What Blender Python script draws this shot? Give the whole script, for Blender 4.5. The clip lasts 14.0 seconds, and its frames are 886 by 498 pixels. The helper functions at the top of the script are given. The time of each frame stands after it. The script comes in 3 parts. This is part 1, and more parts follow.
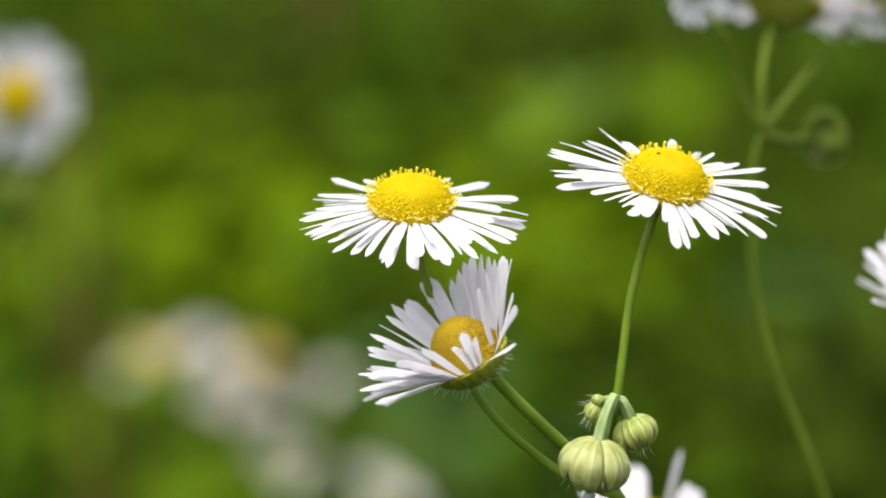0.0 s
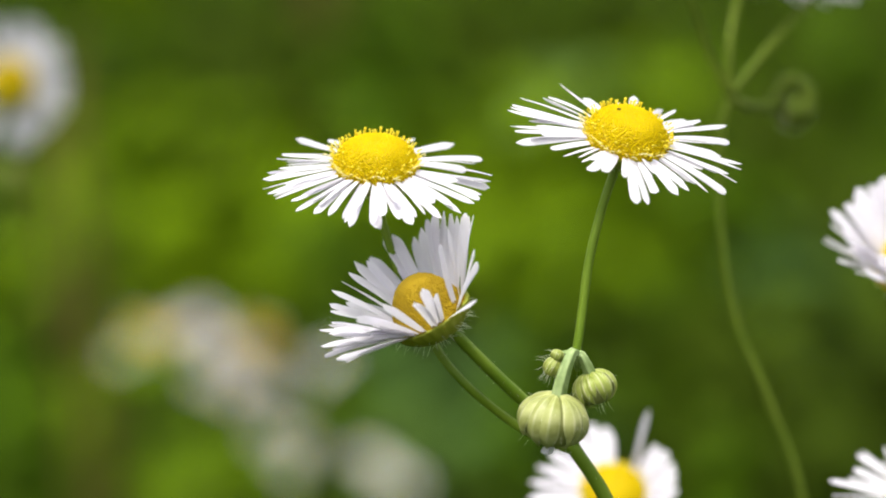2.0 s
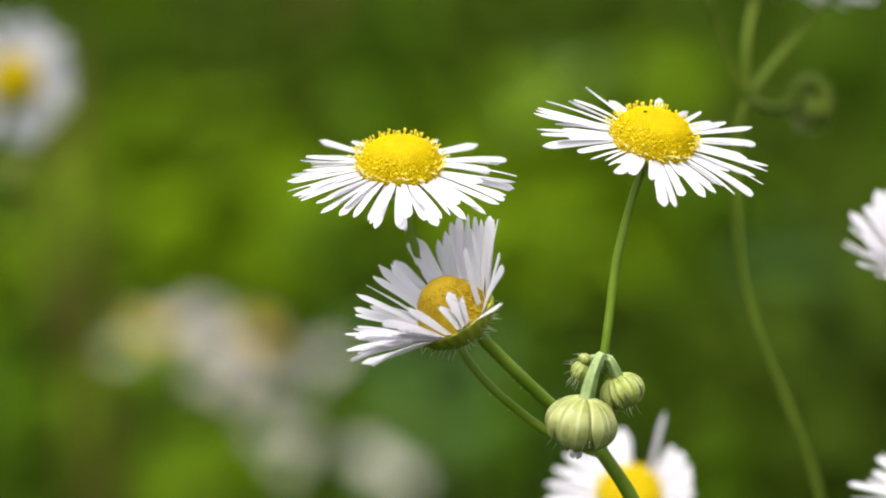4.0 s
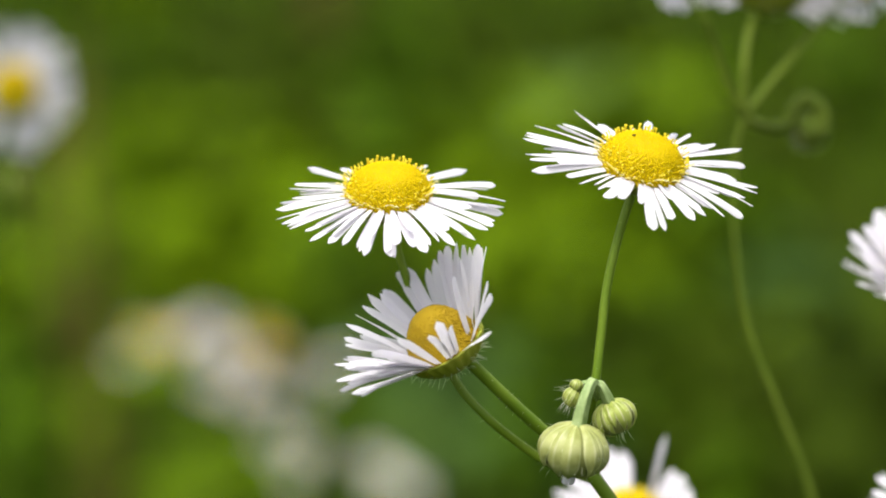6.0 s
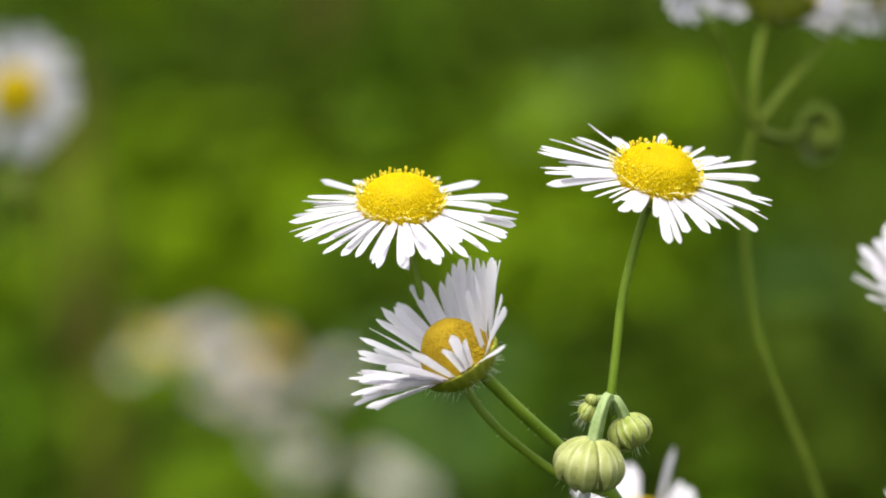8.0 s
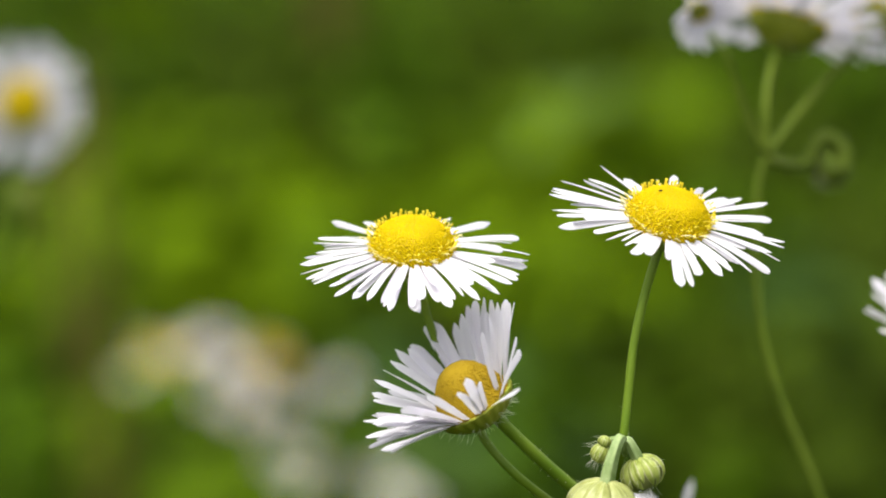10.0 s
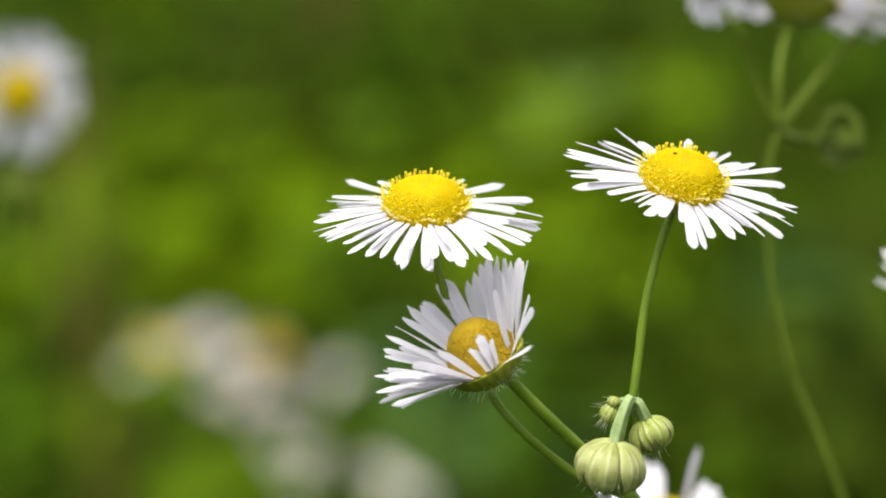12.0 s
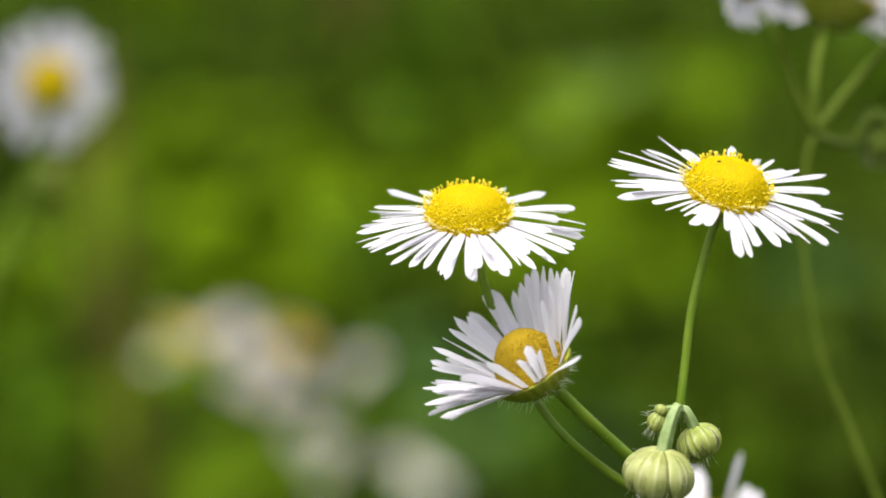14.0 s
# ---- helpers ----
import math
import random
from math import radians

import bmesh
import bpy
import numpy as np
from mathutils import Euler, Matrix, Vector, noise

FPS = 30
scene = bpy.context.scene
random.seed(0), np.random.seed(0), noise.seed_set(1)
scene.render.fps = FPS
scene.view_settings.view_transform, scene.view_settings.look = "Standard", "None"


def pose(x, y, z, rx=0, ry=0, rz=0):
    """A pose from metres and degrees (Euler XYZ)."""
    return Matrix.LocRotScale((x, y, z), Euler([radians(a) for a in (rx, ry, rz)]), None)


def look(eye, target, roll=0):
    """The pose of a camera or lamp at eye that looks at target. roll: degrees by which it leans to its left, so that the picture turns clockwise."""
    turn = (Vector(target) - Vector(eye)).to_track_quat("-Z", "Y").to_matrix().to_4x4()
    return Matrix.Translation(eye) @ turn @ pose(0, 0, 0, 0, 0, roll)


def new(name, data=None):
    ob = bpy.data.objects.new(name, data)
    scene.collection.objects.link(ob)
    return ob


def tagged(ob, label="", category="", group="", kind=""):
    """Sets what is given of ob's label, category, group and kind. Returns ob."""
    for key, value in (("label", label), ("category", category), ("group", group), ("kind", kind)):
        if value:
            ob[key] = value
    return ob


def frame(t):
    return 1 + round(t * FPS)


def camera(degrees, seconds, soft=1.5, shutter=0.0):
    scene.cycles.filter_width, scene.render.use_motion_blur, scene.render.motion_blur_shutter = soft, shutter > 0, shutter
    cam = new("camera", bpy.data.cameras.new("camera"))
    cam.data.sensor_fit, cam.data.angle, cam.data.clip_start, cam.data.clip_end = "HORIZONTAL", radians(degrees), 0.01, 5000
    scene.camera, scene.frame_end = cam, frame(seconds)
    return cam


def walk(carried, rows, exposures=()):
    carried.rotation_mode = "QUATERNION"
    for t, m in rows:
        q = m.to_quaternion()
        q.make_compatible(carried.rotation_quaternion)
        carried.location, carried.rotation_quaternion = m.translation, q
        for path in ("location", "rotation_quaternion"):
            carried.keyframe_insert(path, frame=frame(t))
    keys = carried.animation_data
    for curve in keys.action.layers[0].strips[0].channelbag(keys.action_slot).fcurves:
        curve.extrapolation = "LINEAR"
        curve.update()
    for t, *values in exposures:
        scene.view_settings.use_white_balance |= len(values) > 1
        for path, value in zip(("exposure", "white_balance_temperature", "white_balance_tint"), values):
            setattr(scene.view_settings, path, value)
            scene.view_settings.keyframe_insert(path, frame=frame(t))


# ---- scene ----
# A clump of flowering fleabane, seen close up in a green clearing, swaying in a light wind.
MM = 0.001
EYE = Vector((0.0, 0.0, 0.80))
PITCH = 12.0
FOCUS = 0.255

# ---- camera: it stays on one spot and is turned a little by the hand that holds it ----
cam = camera(14, 14.0, soft=1.9)
cam.data.dof.use_dof = True
cam.data.dof.focus_distance = FOCUS
cam.data.dof.aperture_fstop = 24.0
# seconds, turn to the left, turn upwards (degrees)
TURNS = [
    (0, -0.142, -0.046), (0.5, -0.16, -0.083), (1, -0.193, -0.17), (1.5, -0.17, -0.248),
    (2, -0.17, -0.316), (2.5, -0.183, -0.344), (3, -0.192, -0.389), (5.5, -0.165, -0.312),
    (6, -0.087, -0.238), (6.5, -0.009, -0.183), (7, -0.013, -0.165), (7.5, -0.023, -0.165),
    (9.8, -0.036, -0.027), (10, 0, 0), (10.5, 0.032, 0.032), (11, -0.004, -0), (11.5, -0.014, -0.068),
    (12, -0.014, -0.133), (12.5, 0.023, -0.137), (13, 0.147, -0.169), (13.5, 0.27, -0.225),
    (14, 0.375, -0.27),
]
walk(cam, [(t, pose(*EYE, 90 - PITCH + up, 0, left)) for t, left, up in TURNS])

# ---- world and sun: a bright day, light filtered by thin cloud ----
SUN_EL, SUN_AZ = 73.0, 222.0
world = bpy.data.worlds.new("sky")
scene.world = world
world.use_nodes = True
wn = world.node_tree.nodes
sky = wn.new("ShaderNodeTexSky")
sky.sky_type = 'NISHITA'
sky.sun_disc = False
sky.dust_density = 6.0
sky.sun_elevation = radians(SUN_EL)
sky.sun_rotation = radians(SUN_AZ)
wn["Background"].inputs["Strength"].default_value = 0.15
haze = wn.new("ShaderNodeHueSaturation")
haze.inputs["Saturation"].default_value = 0.36
world.node_tree.links.new(sky.outputs["Color"], haze.inputs["Color"])
world.node_tree.links.new(haze.outputs["Color"], wn["Background"].inputs["Color"])

sun_data = bpy.data.lights.new("sun", "SUN")
sun_data.energy = 1.9
sun_data.angle = radians(45)
sun_data.color = (1.0, 0.96, 0.86)
sun = new("sun", sun_data)
sun_from = Vector((math.cos(radians(SUN_EL)) * math.sin(radians(SUN_AZ)), math.cos(radians(SUN_EL)) * math.cos(radians(SUN_AZ)), math.sin(radians(SUN_EL))))
sun.matrix_world = look(Vector((0, 0.3, 1)) + sun_from * 4, (0, 0.3, 1))
scene.view_settings.exposure = 0.95


# ---- materials ----
def mat(name, c1, c2, rough=0.6, scale=400.0, translucent=0.0, tr_colour=None, bump=0.0, per_piece=0.0, spec=0.3, big=0.0):
    """Two colours mixed by fine noise; per_piece: how far pieces differ in value; big: share of a slow second noise."""
    m = bpy.data.materials.new(name)
    m.use_nodes = True
    nt = m.node_tree
    n, l = nt.nodes, nt.links
    b = n["Principled BSDF"]
    tc = n.new("ShaderNodeTexCoord")
    no = n.new("ShaderNodeTexNoise")
    no.inputs["Scale"].default_value = scale
    no.inputs["Detail"].default_value = 5
    l.new(tc.outputs["Object"], no.inputs["Vector"])
    ramp = n.new("ShaderNodeMapRange")
    ramp.inputs["From Min"].default_value, ramp.inputs["From Max"].default_value = 0.3, 0.7
    l.new(no.outputs["Fac"], ramp.inputs["Value"])
    fac = ramp.outputs["Result"]
    if big:
        no2 = n.new("ShaderNodeTexNoise")
        no2.inputs["Scale"].default_value = scale / 9
        l.new(tc.outputs["Object"], no2.inputs["Vector"])
        mx = n.new("ShaderNodeMath")
        mx.operation = 'MULTIPLY_ADD'
        mx.inputs[1].default_value = big
        mx.use_clamp = True
        l.new(no2.outputs["Fac"], mx.inputs[0])
        l.new(fac, mx.inputs[2])
        fac = mx.outputs[0]
    mix = n.new("ShaderNodeMix")
    mix.data_type = 'RGBA'
    mix.inputs["A"].default_value, mix.inputs["B"].default_value = (*c1, 1), (*c2, 1)
    l.new(fac, mix.inputs["Factor"])
    col = mix.outputs["Result"]
    if per_piece:
        oi = n.new("ShaderNodeNewGeometry")
        mr = n.new("ShaderNodeMapRange")
        mr.inputs["To Min"].default_value, mr.inputs["To Max"].default_value = 1 - per_piece, 1 + per_piece
        l.new(oi.outputs["Random Per Island"], mr.inputs["Value"])
        hs = n.new("ShaderNodeHueSaturation")
        l.new(mr.outputs["Result"], hs.inputs["Value"])
        l.new(col, hs.inputs["Color"])
        col = hs.outputs["Color"]
    l.new(col, b.inputs["Base Color"])
    b.inputs["Roughness"].default_value = rough
    b.inputs["Specular IOR Level"].default_value = spec
    if bump:
        bp = n.new("ShaderNodeBump")
        bp.inputs["Strength"].default_value = bump
        bp.inputs["Distance"].default_value = 0.0002
        l.new(no.outputs["Fac"], bp.inputs["Height"])
        l.new(bp.outputs["Normal"], b.inputs["Normal"])
    if translucent:
        tr = n.new("ShaderNodeBsdfTranslucent")
        if tr_colour:
            tr.inputs["Color"].default_value = (*tr_colour, 1)
        else:
            l.new(col, tr.inputs["Color"])
        ms = n.new("ShaderNodeMixShader")
        ms.inputs["Fac"].default_value = translucent
        l.new(b.outputs["BSDF"], ms.inputs[1])
        l.new(tr.outputs["BSDF"], ms.inputs[2])
        l.new(ms.outputs["Shader"], n["Material Output"].inputs["Surface"])
    return m


M_PETAL = mat("petal_white", (0.84, 0.82, 0.875), (0.89, 0.88, 0.905), 0.55, 3.0, 0.60, None, 0.0, 0.03)
M_DISC = mat("floret_yellow", (0.66, 0.51, 0.002), (0.75, 0.59, 0.004), 0.85, 900, 0.45, None, 0.0, 0.05, 0.08)
M_DISC_YOUNG = mat("floret_ochre", (0.28, 0.183, 0.001), (0.35, 0.232, 0.0013), 0.8, 900, 0.15, None, 0.0, 0.06)
# deeper orange of the dome paints in the shade between the florets
M_DISC_GAP = mat("floret_gap_shade_orange", (0.60, 0.42, 0.001), (0.68, 0.50, 0.002), 0.6, 900, 0.45)
M_FLORET = mat("open_floret_yellow", (0.82, 0.68, 0.03), (0.88, 0.77, 0.09), 0.8, 900, 0.4, None, 0.0, 0.08, 0.1)
M_STYLE = mat("style_cream", (0.86, 0.75, 0.26), (0.90, 0.84, 0.45), 0.5, 900, 0.3)
M_STEM = mat("stem_green", (0.080, 0.150, 0.007), (0.143, 0.220, 0.016), 0.5, 260, 0.05, None, 0.35, 0.0, 0.2, 0.4)
# darkened stem colour: shade on stems and buds further back is put into it
M_OLIVE_SHADED = mat("stem_olive_shaded", (0.056, 0.092, 0.006), (0.092, 0.130, 0.012), 0.6, 260, 0.05, None, 0.35, 0.0, 0.1, 0.4)
M_INVOL = mat("involucre_green", (0.20, 0.235, 0.012), (0.29, 0.315, 0.03), 0.6, 500, 0.12, None, 0.3)
# pale bract margins, and the sheen along each ridge painted as a pale midrib
M_BUD_RIB = mat("bud_sheen_and_margin_pale", (0.33, 0.37, 0.11), (0.56, 0.57, 0.30), 0.3, 900, 0.25, None, 0.2, 0.05, 0.4)
M_BUD_YOUNG = mat("young_bud_green", (0.15, 0.20, 0.02), (0.36, 0.42, 0.09), 0.33, 900, 0.2, None, 0.5, 0.08, 0.35, 0.5)
M_BUD = mat("bud_pale_green", (0.22, 0.25, 0.045), (0.43, 0.455, 0.17), 0.33, 900, 0.2, None, 0.5, 0.08, 0.35, 0.5)
M_BUD_CORE = mat("bud_core_green", (0.17, 0.19, 0.045), (0.28, 0.29, 0.10), 0.6, 500, 0.0)
M_HAIR = mat("plant_hair", (0.62, 0.66, 0.48), (0.72, 0.75, 0.6), 0.5, 500, 0.4)
M_STALK = mat("stalk_pale_green", (0.15, 0.24, 0.06), (0.33, 0.42, 0.18), 0.5, 900, 0.1, None, 0.3)
# lime and dark leaf colours carry the background's lit patches and shaded gaps
M_LIME = mat("leaf_lime_sunlit", (0.086, 0.155, 0.0022), (0.125, 0.200, 0.0036), 0.7, 20, 0.35, None, 0.0, 0.3, 0.03)
M_PALE = mat("leaf_pale_green", (0.10, 0.185, 0.030), (0.15, 0.245, 0.055), 0.6, 20, 0.3, None, 0.0, 0.3, 0.05)
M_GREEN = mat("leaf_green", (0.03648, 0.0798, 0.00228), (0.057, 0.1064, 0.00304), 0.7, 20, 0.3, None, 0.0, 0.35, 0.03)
M_TEAL = mat("leaf_bluish_green", (0.03496, 0.0798, 0.01368), (0.05472, 0.1064, 0.0228), 0.65, 20, 0.25, None, 0.0, 0.3, 0.04)
M_DARK = mat("leaf_dark_shaded", (0.02584, 0.04712, 0.00152), (0.03952, 0.06232, 0.00304), 0.7, 20, 0.2, None, 0.0, 0.3, 0.03)
M_DRY = mat("dry_stalk_brown", (0.07, 0.052, 0.014), (0.12, 0.09, 0.025), 0.85, 60, 0.0, None, 0.0, 0.0, 0.05)
M_SOIL = mat("mossy_soil", (0.012, 0.020, 0.003), (0.026, 0.036, 0.007), 0.95, 7, 0.0, None, 0.3, 0.0, 0.03, 0.5)


# ---- building blocks ----
def mesh_of(bm, name, material, smooth=True):
    me = bpy.data.meshes.new(name)
    bmesh.ops.recalc_face_normals(bm, faces=bm.faces)
    bm.to_mesh(me)
    bm.free()
    me.materials.append(material)
    if smooth:
        me.polygons.foreach_set("use_smooth", [True] * len(me.polygons))
    return me


def part(name, data, material, parent, label="", m=None, kind=""):
    """One mesh object under a thing or a part; data is a bmesh or a mesh that is shared."""
    me = data if isinstance(data, bpy.types.Mesh) else mesh_of(data, name, material)
    ob = new(name, me)
    ob.parent = parent
    if m is not None:
        ob.matrix_basis = m
    return tagged(ob, label=label, kind=kind)


def thing(name, base, label, category, group=""):
    ob = new(name)
    ob.empty_display_size = 0.02
    ob.matrix_basis = Matrix.Translation(base)
    return tagged(ob, label, category, group)


# The clump's own space: millimetres to the right, upwards and towards the viewer, from the middle of the main flowers, leaning back by PITCH.
AX_U = Vector((1, 0, 0))
AX_V = Vector((0, math.sin(radians(PITCH)), math.cos(radians(PITCH))))
AX_N = Vector((0, -math.cos(radians(PITCH)), math.sin(radians(PITCH))))
HEART = EYE - AX_N * FOCUS
SPACE = Matrix.Translation(HEART) @ Matrix((AX_U, AX_V, AX_N)).transposed().to_4x4()


def at(u, v, n=0.0):
    return SPACE @ Vector((u * MM, v * MM, n * MM))


def head_pose(centre, axis, base):
    """A head's space below its plant: z along the flower's axis, origin at the ring of rays."""
    z = Vector(axis).normalized()
    x = Vector((0, 1, 0)).cross(z).normalized()
    y = z.cross(x)
    m = SPACE.to_3x3() @ Matrix((x, y, z)).transposed()
    return Matrix.Translation(at(*centre) - Vector(base)) @ m.to_4x4()


def smooth_line(pts, steps):
    """A smooth line through the points; its tangents follow the shorter neighbours, so that it never loops."""
    pts = [Vector(p) for p in pts]
    last = len(pts) - 1
    way = [(pts[min(i + 1, last)] - pts[max(i - 1, 0)]).normalized() for i in range(last + 1)]
    out = []
    for i in range(last):
        a, b = pts[i], pts[i + 1]
        d = (b - a).length
        for k in range(steps):
            t = k / steps
            out.append(a * (2 * t ** 3 - 3 * t * t + 1) + way[i] * d * (t ** 3 - 2 * t * t + t) + b * (3 * t * t - 2 * t ** 3) + way[i + 1] * d * (t ** 3 - t * t))
    return out + [pts[-1]]


def tube(bm, pts, r0, r1, sides=10, steps=6, ridge=0.06):
    line = smooth_line(pts, steps)
    rings, side = [], Vector((0, 1, 0))
    run = [0.0]
    for p, q in zip(line, line[1:]):
        run.append(run[-1] + (q - p).length)
    for i, c in enumerate(line):
        d = (line[min(i + 1, len(line) - 1)] - line[max(i - 1, 0)]).normalized()
        side = (side - d * side.dot(d)).normalized()
        up = d.cross(side)
        r = r0 + (r1 - r0) * run[i] / run[-1]
        r *= 1 + 0.05 * noise.noise(c * 900)
        rings.append([bm.verts.new(c + (side * math.cos(a) + up * math.sin(a)) * r * (1 + ridge * math.cos(5 * a))) for a in [2 * math.pi * k / sides for k in range(sides)]])
    for a, b in zip(rings, rings[1:]):
        for k in range(sides):
            bm.faces.new((a[k], a[(k + 1) % sides], b[(k + 1) % sides], b[k]))
    bm.faces.new(rings[0][::-1])
    bm.faces.new(rings[-1])
    return line


def hair(bm, p, d, length, r):
    d = d.normalized()
    s = d.orthogonal().normalized()
    t = d.cross(s)
    bend = s * length * 0.12
    low = [bm.verts.new(p + (s * math.cos(a) + t * math.sin(a)) * r) for a in (0, 2.1, 4.2)]
    mid = [bm.verts.new(p + d * length * 0.55 + bend + (s * math.cos(a) + t * math.sin(a)) * r * 0.7) for a in (0, 2.1, 4.2)]
    tip = bm.verts.new(p + d * length)
    for k in range(3):
        bm.faces.new((low[k], low[(k + 1) % 3], mid[(k + 1) % 3], mid[k]))
        bm.faces.new((mid[k], mid[(k + 1) % 3], tip))


def stem(plant, base, pts, r0, r1, name="stem", hairs=0, material=None, rng=None, ridge=0.08, sides=10):
    """A tapered stem through world points, with its fine hairs."""
    bm = bmesh.new()
    local = [p - Vector(base) for p in pts]
    line = tube(bm, local, r0 * MM, r1 * MM, sides, 6, ridge)
    ob = part(name, bm, material or M_STEM, plant)
    if hairs:
        bm = bmesh.new()
        for _ in range(hairs):
            i = rng.randrange(len(line) - 1)
            p = line[i].lerp(line[i + 1], rng.random())
            d = (line[i + 1] - line[i]).normalized()
            o = d.orthogonal().normalized()
            o.rotate(Matrix.Rotation(rng.uniform(0, 6.28), 3, d))
            f = i / len(line)
            hair(bm, p + o * (r0 + (r1 - r0) * f) * MM * 0.95, o + d * rng.uniform(-0.3, 0.5), rng.uniform(0.12, 0.34) * MM, 0.009 * MM)
        part("hair_fuzz", bm, M_HAIR, ob, kind="stuff")
    return ob


def petal_mesh(seed):
    """A strap-shaped ray of unit length and width, grooved, with a toothed or pointed tip and a thin body."""
    rng = random.Random(seed)
    bm = bmesh.new()
    nx, ny = 14, 6
    start, blunt, tip = rng.uniform(0.74, 0.93), rng.uniform(1.6, 2.8), rng.uniform(0.12, 0.40)
    teeth, notch = rng.choice((1, 1, 2, 3)), rng.uniform(0.01, 0.045)
    skew, bend, twist, arch = rng.uniform(-0.3, 0.3), rng.uniform(-0.3, 0.3), rng.uniform(-0.6, 0.6), rng.uniform(-0.005, 0.04)
    for face in (1, -1):
        rows = []
        for i in range(nx + 1):
            s = 1 - (1 - i / nx) ** 1.6
            w = 0.5 * (0.52 + 0.48 * math.sin(min(1, s / 0.6) * math.pi / 2))
            if s > start:
                w *= 1 - (1 - tip) * ((s - start) / (1 - start)) ** blunt
            row = []
            for j in range(ny + 1):
                q = j / ny * 2 - 1
                x = s - notch * (1 - abs(math.cos(q * math.pi * teeth / 2))) * max(0.0, (s - 0.85) / 0.15)
                y = q * w + skew * s * s + bend * s * s * (1 - s) * 2
                z = arch * math.sin(math.pi * s) + 0.004 * math.cos(q * 3 * math.pi) * math.sin(math.pi * s) - 0.008 * q * q * s + twist * q * w * 0.12 * s + face * 0.0016 * (1 - abs(q) ** 3)
                row.append(bm.verts.new((x, y, z)))
            rows.append(row)
        for i in range(nx):
            for j in range(ny):
                f = (rows[i][j], rows[i + 1][j], rows[i + 1][j + 1], rows[i][j + 1])
                bm.faces.new(f if face > 0 else f[::-1])
    return mesh_of(bm, "petal", M_PETAL)


PETALS = [petal_mesh(s) for s in range(14)]


def dome(r, R, h, steep=4.6):
    return h * (1 - (r / R) ** steep) if r < R else 0.0


def disc_mesh(R, h, count, bead, seed, sink, steep, materials):
    """The crowded closed florets of a disc: beads sunk into a dome."""
    rng = random.Random(seed)
    bm = bmesh.new()
    bmesh.ops.create_icosphere(bm, subdivisions=1, radius=1)
    ball = [v.co.copy() for v in bm.verts]
    ball_faces = [[v.index for v in f.verts] for f in bm.faces]
    bm.free()
    verts, faces = [Vector((0, 0, h - 0.08))], []
    for i in range(1, 13):
        r = R * (i / 12) ** 0.8
        verts += [Vector((r * math.cos(k * math.pi / 16), r * math.sin(k * math.pi / 16), dome(r, R, h, steep) - 0.08)) for k in range(32)]
    faces += [(0, 1 + k, 1 + (k + 1) % 32) for k in range(32)]
    for i in range(11):
        faces += [(1 + 32 * i + k, 33 + 32 * i + k, 33 + 32 * i + (k + 1) % 32, 1 + 32 * i + (k + 1) % 32) for k in range(32)]
    under = len(faces)
    for i in range(count):
        r = R * math.sqrt((i + 0.5) / count)
        a = i * 2.399963
        s = bead * rng.uniform(0.88, 1.1) * (0.75 + 0.35 * r / R)
        c = Vector((r * math.cos(a) + rng.uniform(-0.07, 0.07), r * math.sin(a) + rng.uniform(-0.07, 0.07), dome(r, R, h, steep) - sink * (1.9 - 0.4 * r / R) - rng.uniform(0, 0.05) * r / R))
        first = len(verts)
        verts += [c + Vector((v.x, v.y, v.z * 0.9)) * s for v in ball]
        faces += [[first + k for k in f] for f in ball_faces]
    me = bpy.data.meshes.new("disc_florets")
    me.from_pydata([v * MM for v in verts], [], faces)
    for m in materials:
        me.materials.append(m)
    me.polygons.foreach_set("material_index", [1] * under + [0] * (len(faces) - under))
    me.polygons.foreach_set("use_smooth", [True] * len(faces))
    return me


def floret(bm, p, d, hh, r, flare):
    """One open floret: a narrow tube that ends in a small toothed bell."""
    x = d.orthogonal().normalized()
    y = d.cross(x)
    rings = []
    for rr, zz in ((r * 0.75, 0), (r * 0.8, 0.6 * hh), (r, 0.8 * hh), (r * flare, hh), (r * 0.6, hh * 1.03)):
        teeth = zz == hh
        rings.append([bm.verts.new(p + (d * (zz - (0.05 if teeth and k % 2 else 0)) + (x * math.cos(k * 0.6283) + y * math.sin(k * 0.6283)) * rr * (0.85 if teeth and k % 2 else 1)) * MM) for k in range(10)])
    for a0, b0 in zip(rings, rings[1:]):
        for k in range(10):
            bm.faces.new((a0[k], a0[(k + 1) % 10], b0[(k + 1) % 10], b0[k]))
    bm.faces.new(rings[-1])


def open_mesh(R, h, seed):
    """Open florets: tall ones on the shoulder of the disc, shorter ones that lean outwards down its side."""
    rng = random.Random(seed)
    bm = bmesh.new()
    for row, count, tall, drop, lean in ((0.80, 38, 0.74, 0.25, 0.18), (0.88, 46, 0.78, 0.25, 0.22), (0.97, 50, 0.42, 0.05, 0.75), (1.0, 54, 0.36, -0.55, 0.95), (1.0, 60, 0.36, -1.0, 1.0)):
        for k in range(count):
            if rng.random() < 0.28:
                continue
            a = 2 * math.pi * (k + rng.uniform(-0.35, 0.35)) / count
            out = Vector((math.cos(a), math.sin(a), 0))
            r = R * row
            z = dome(r, R, h) - drop if drop > 0 else h + drop * 1.25 - 0.25 + rng.uniform(-0.2, 0.2)
            d = (out * lean + Vector((rng.uniform(-.18, .18), rng.uniform(-.18, .18), 1 if drop > 0 else 0.75))).normalized()
            back = 0.72 + 0.4 * math.sin(a) if row < 0.9 else 0.9
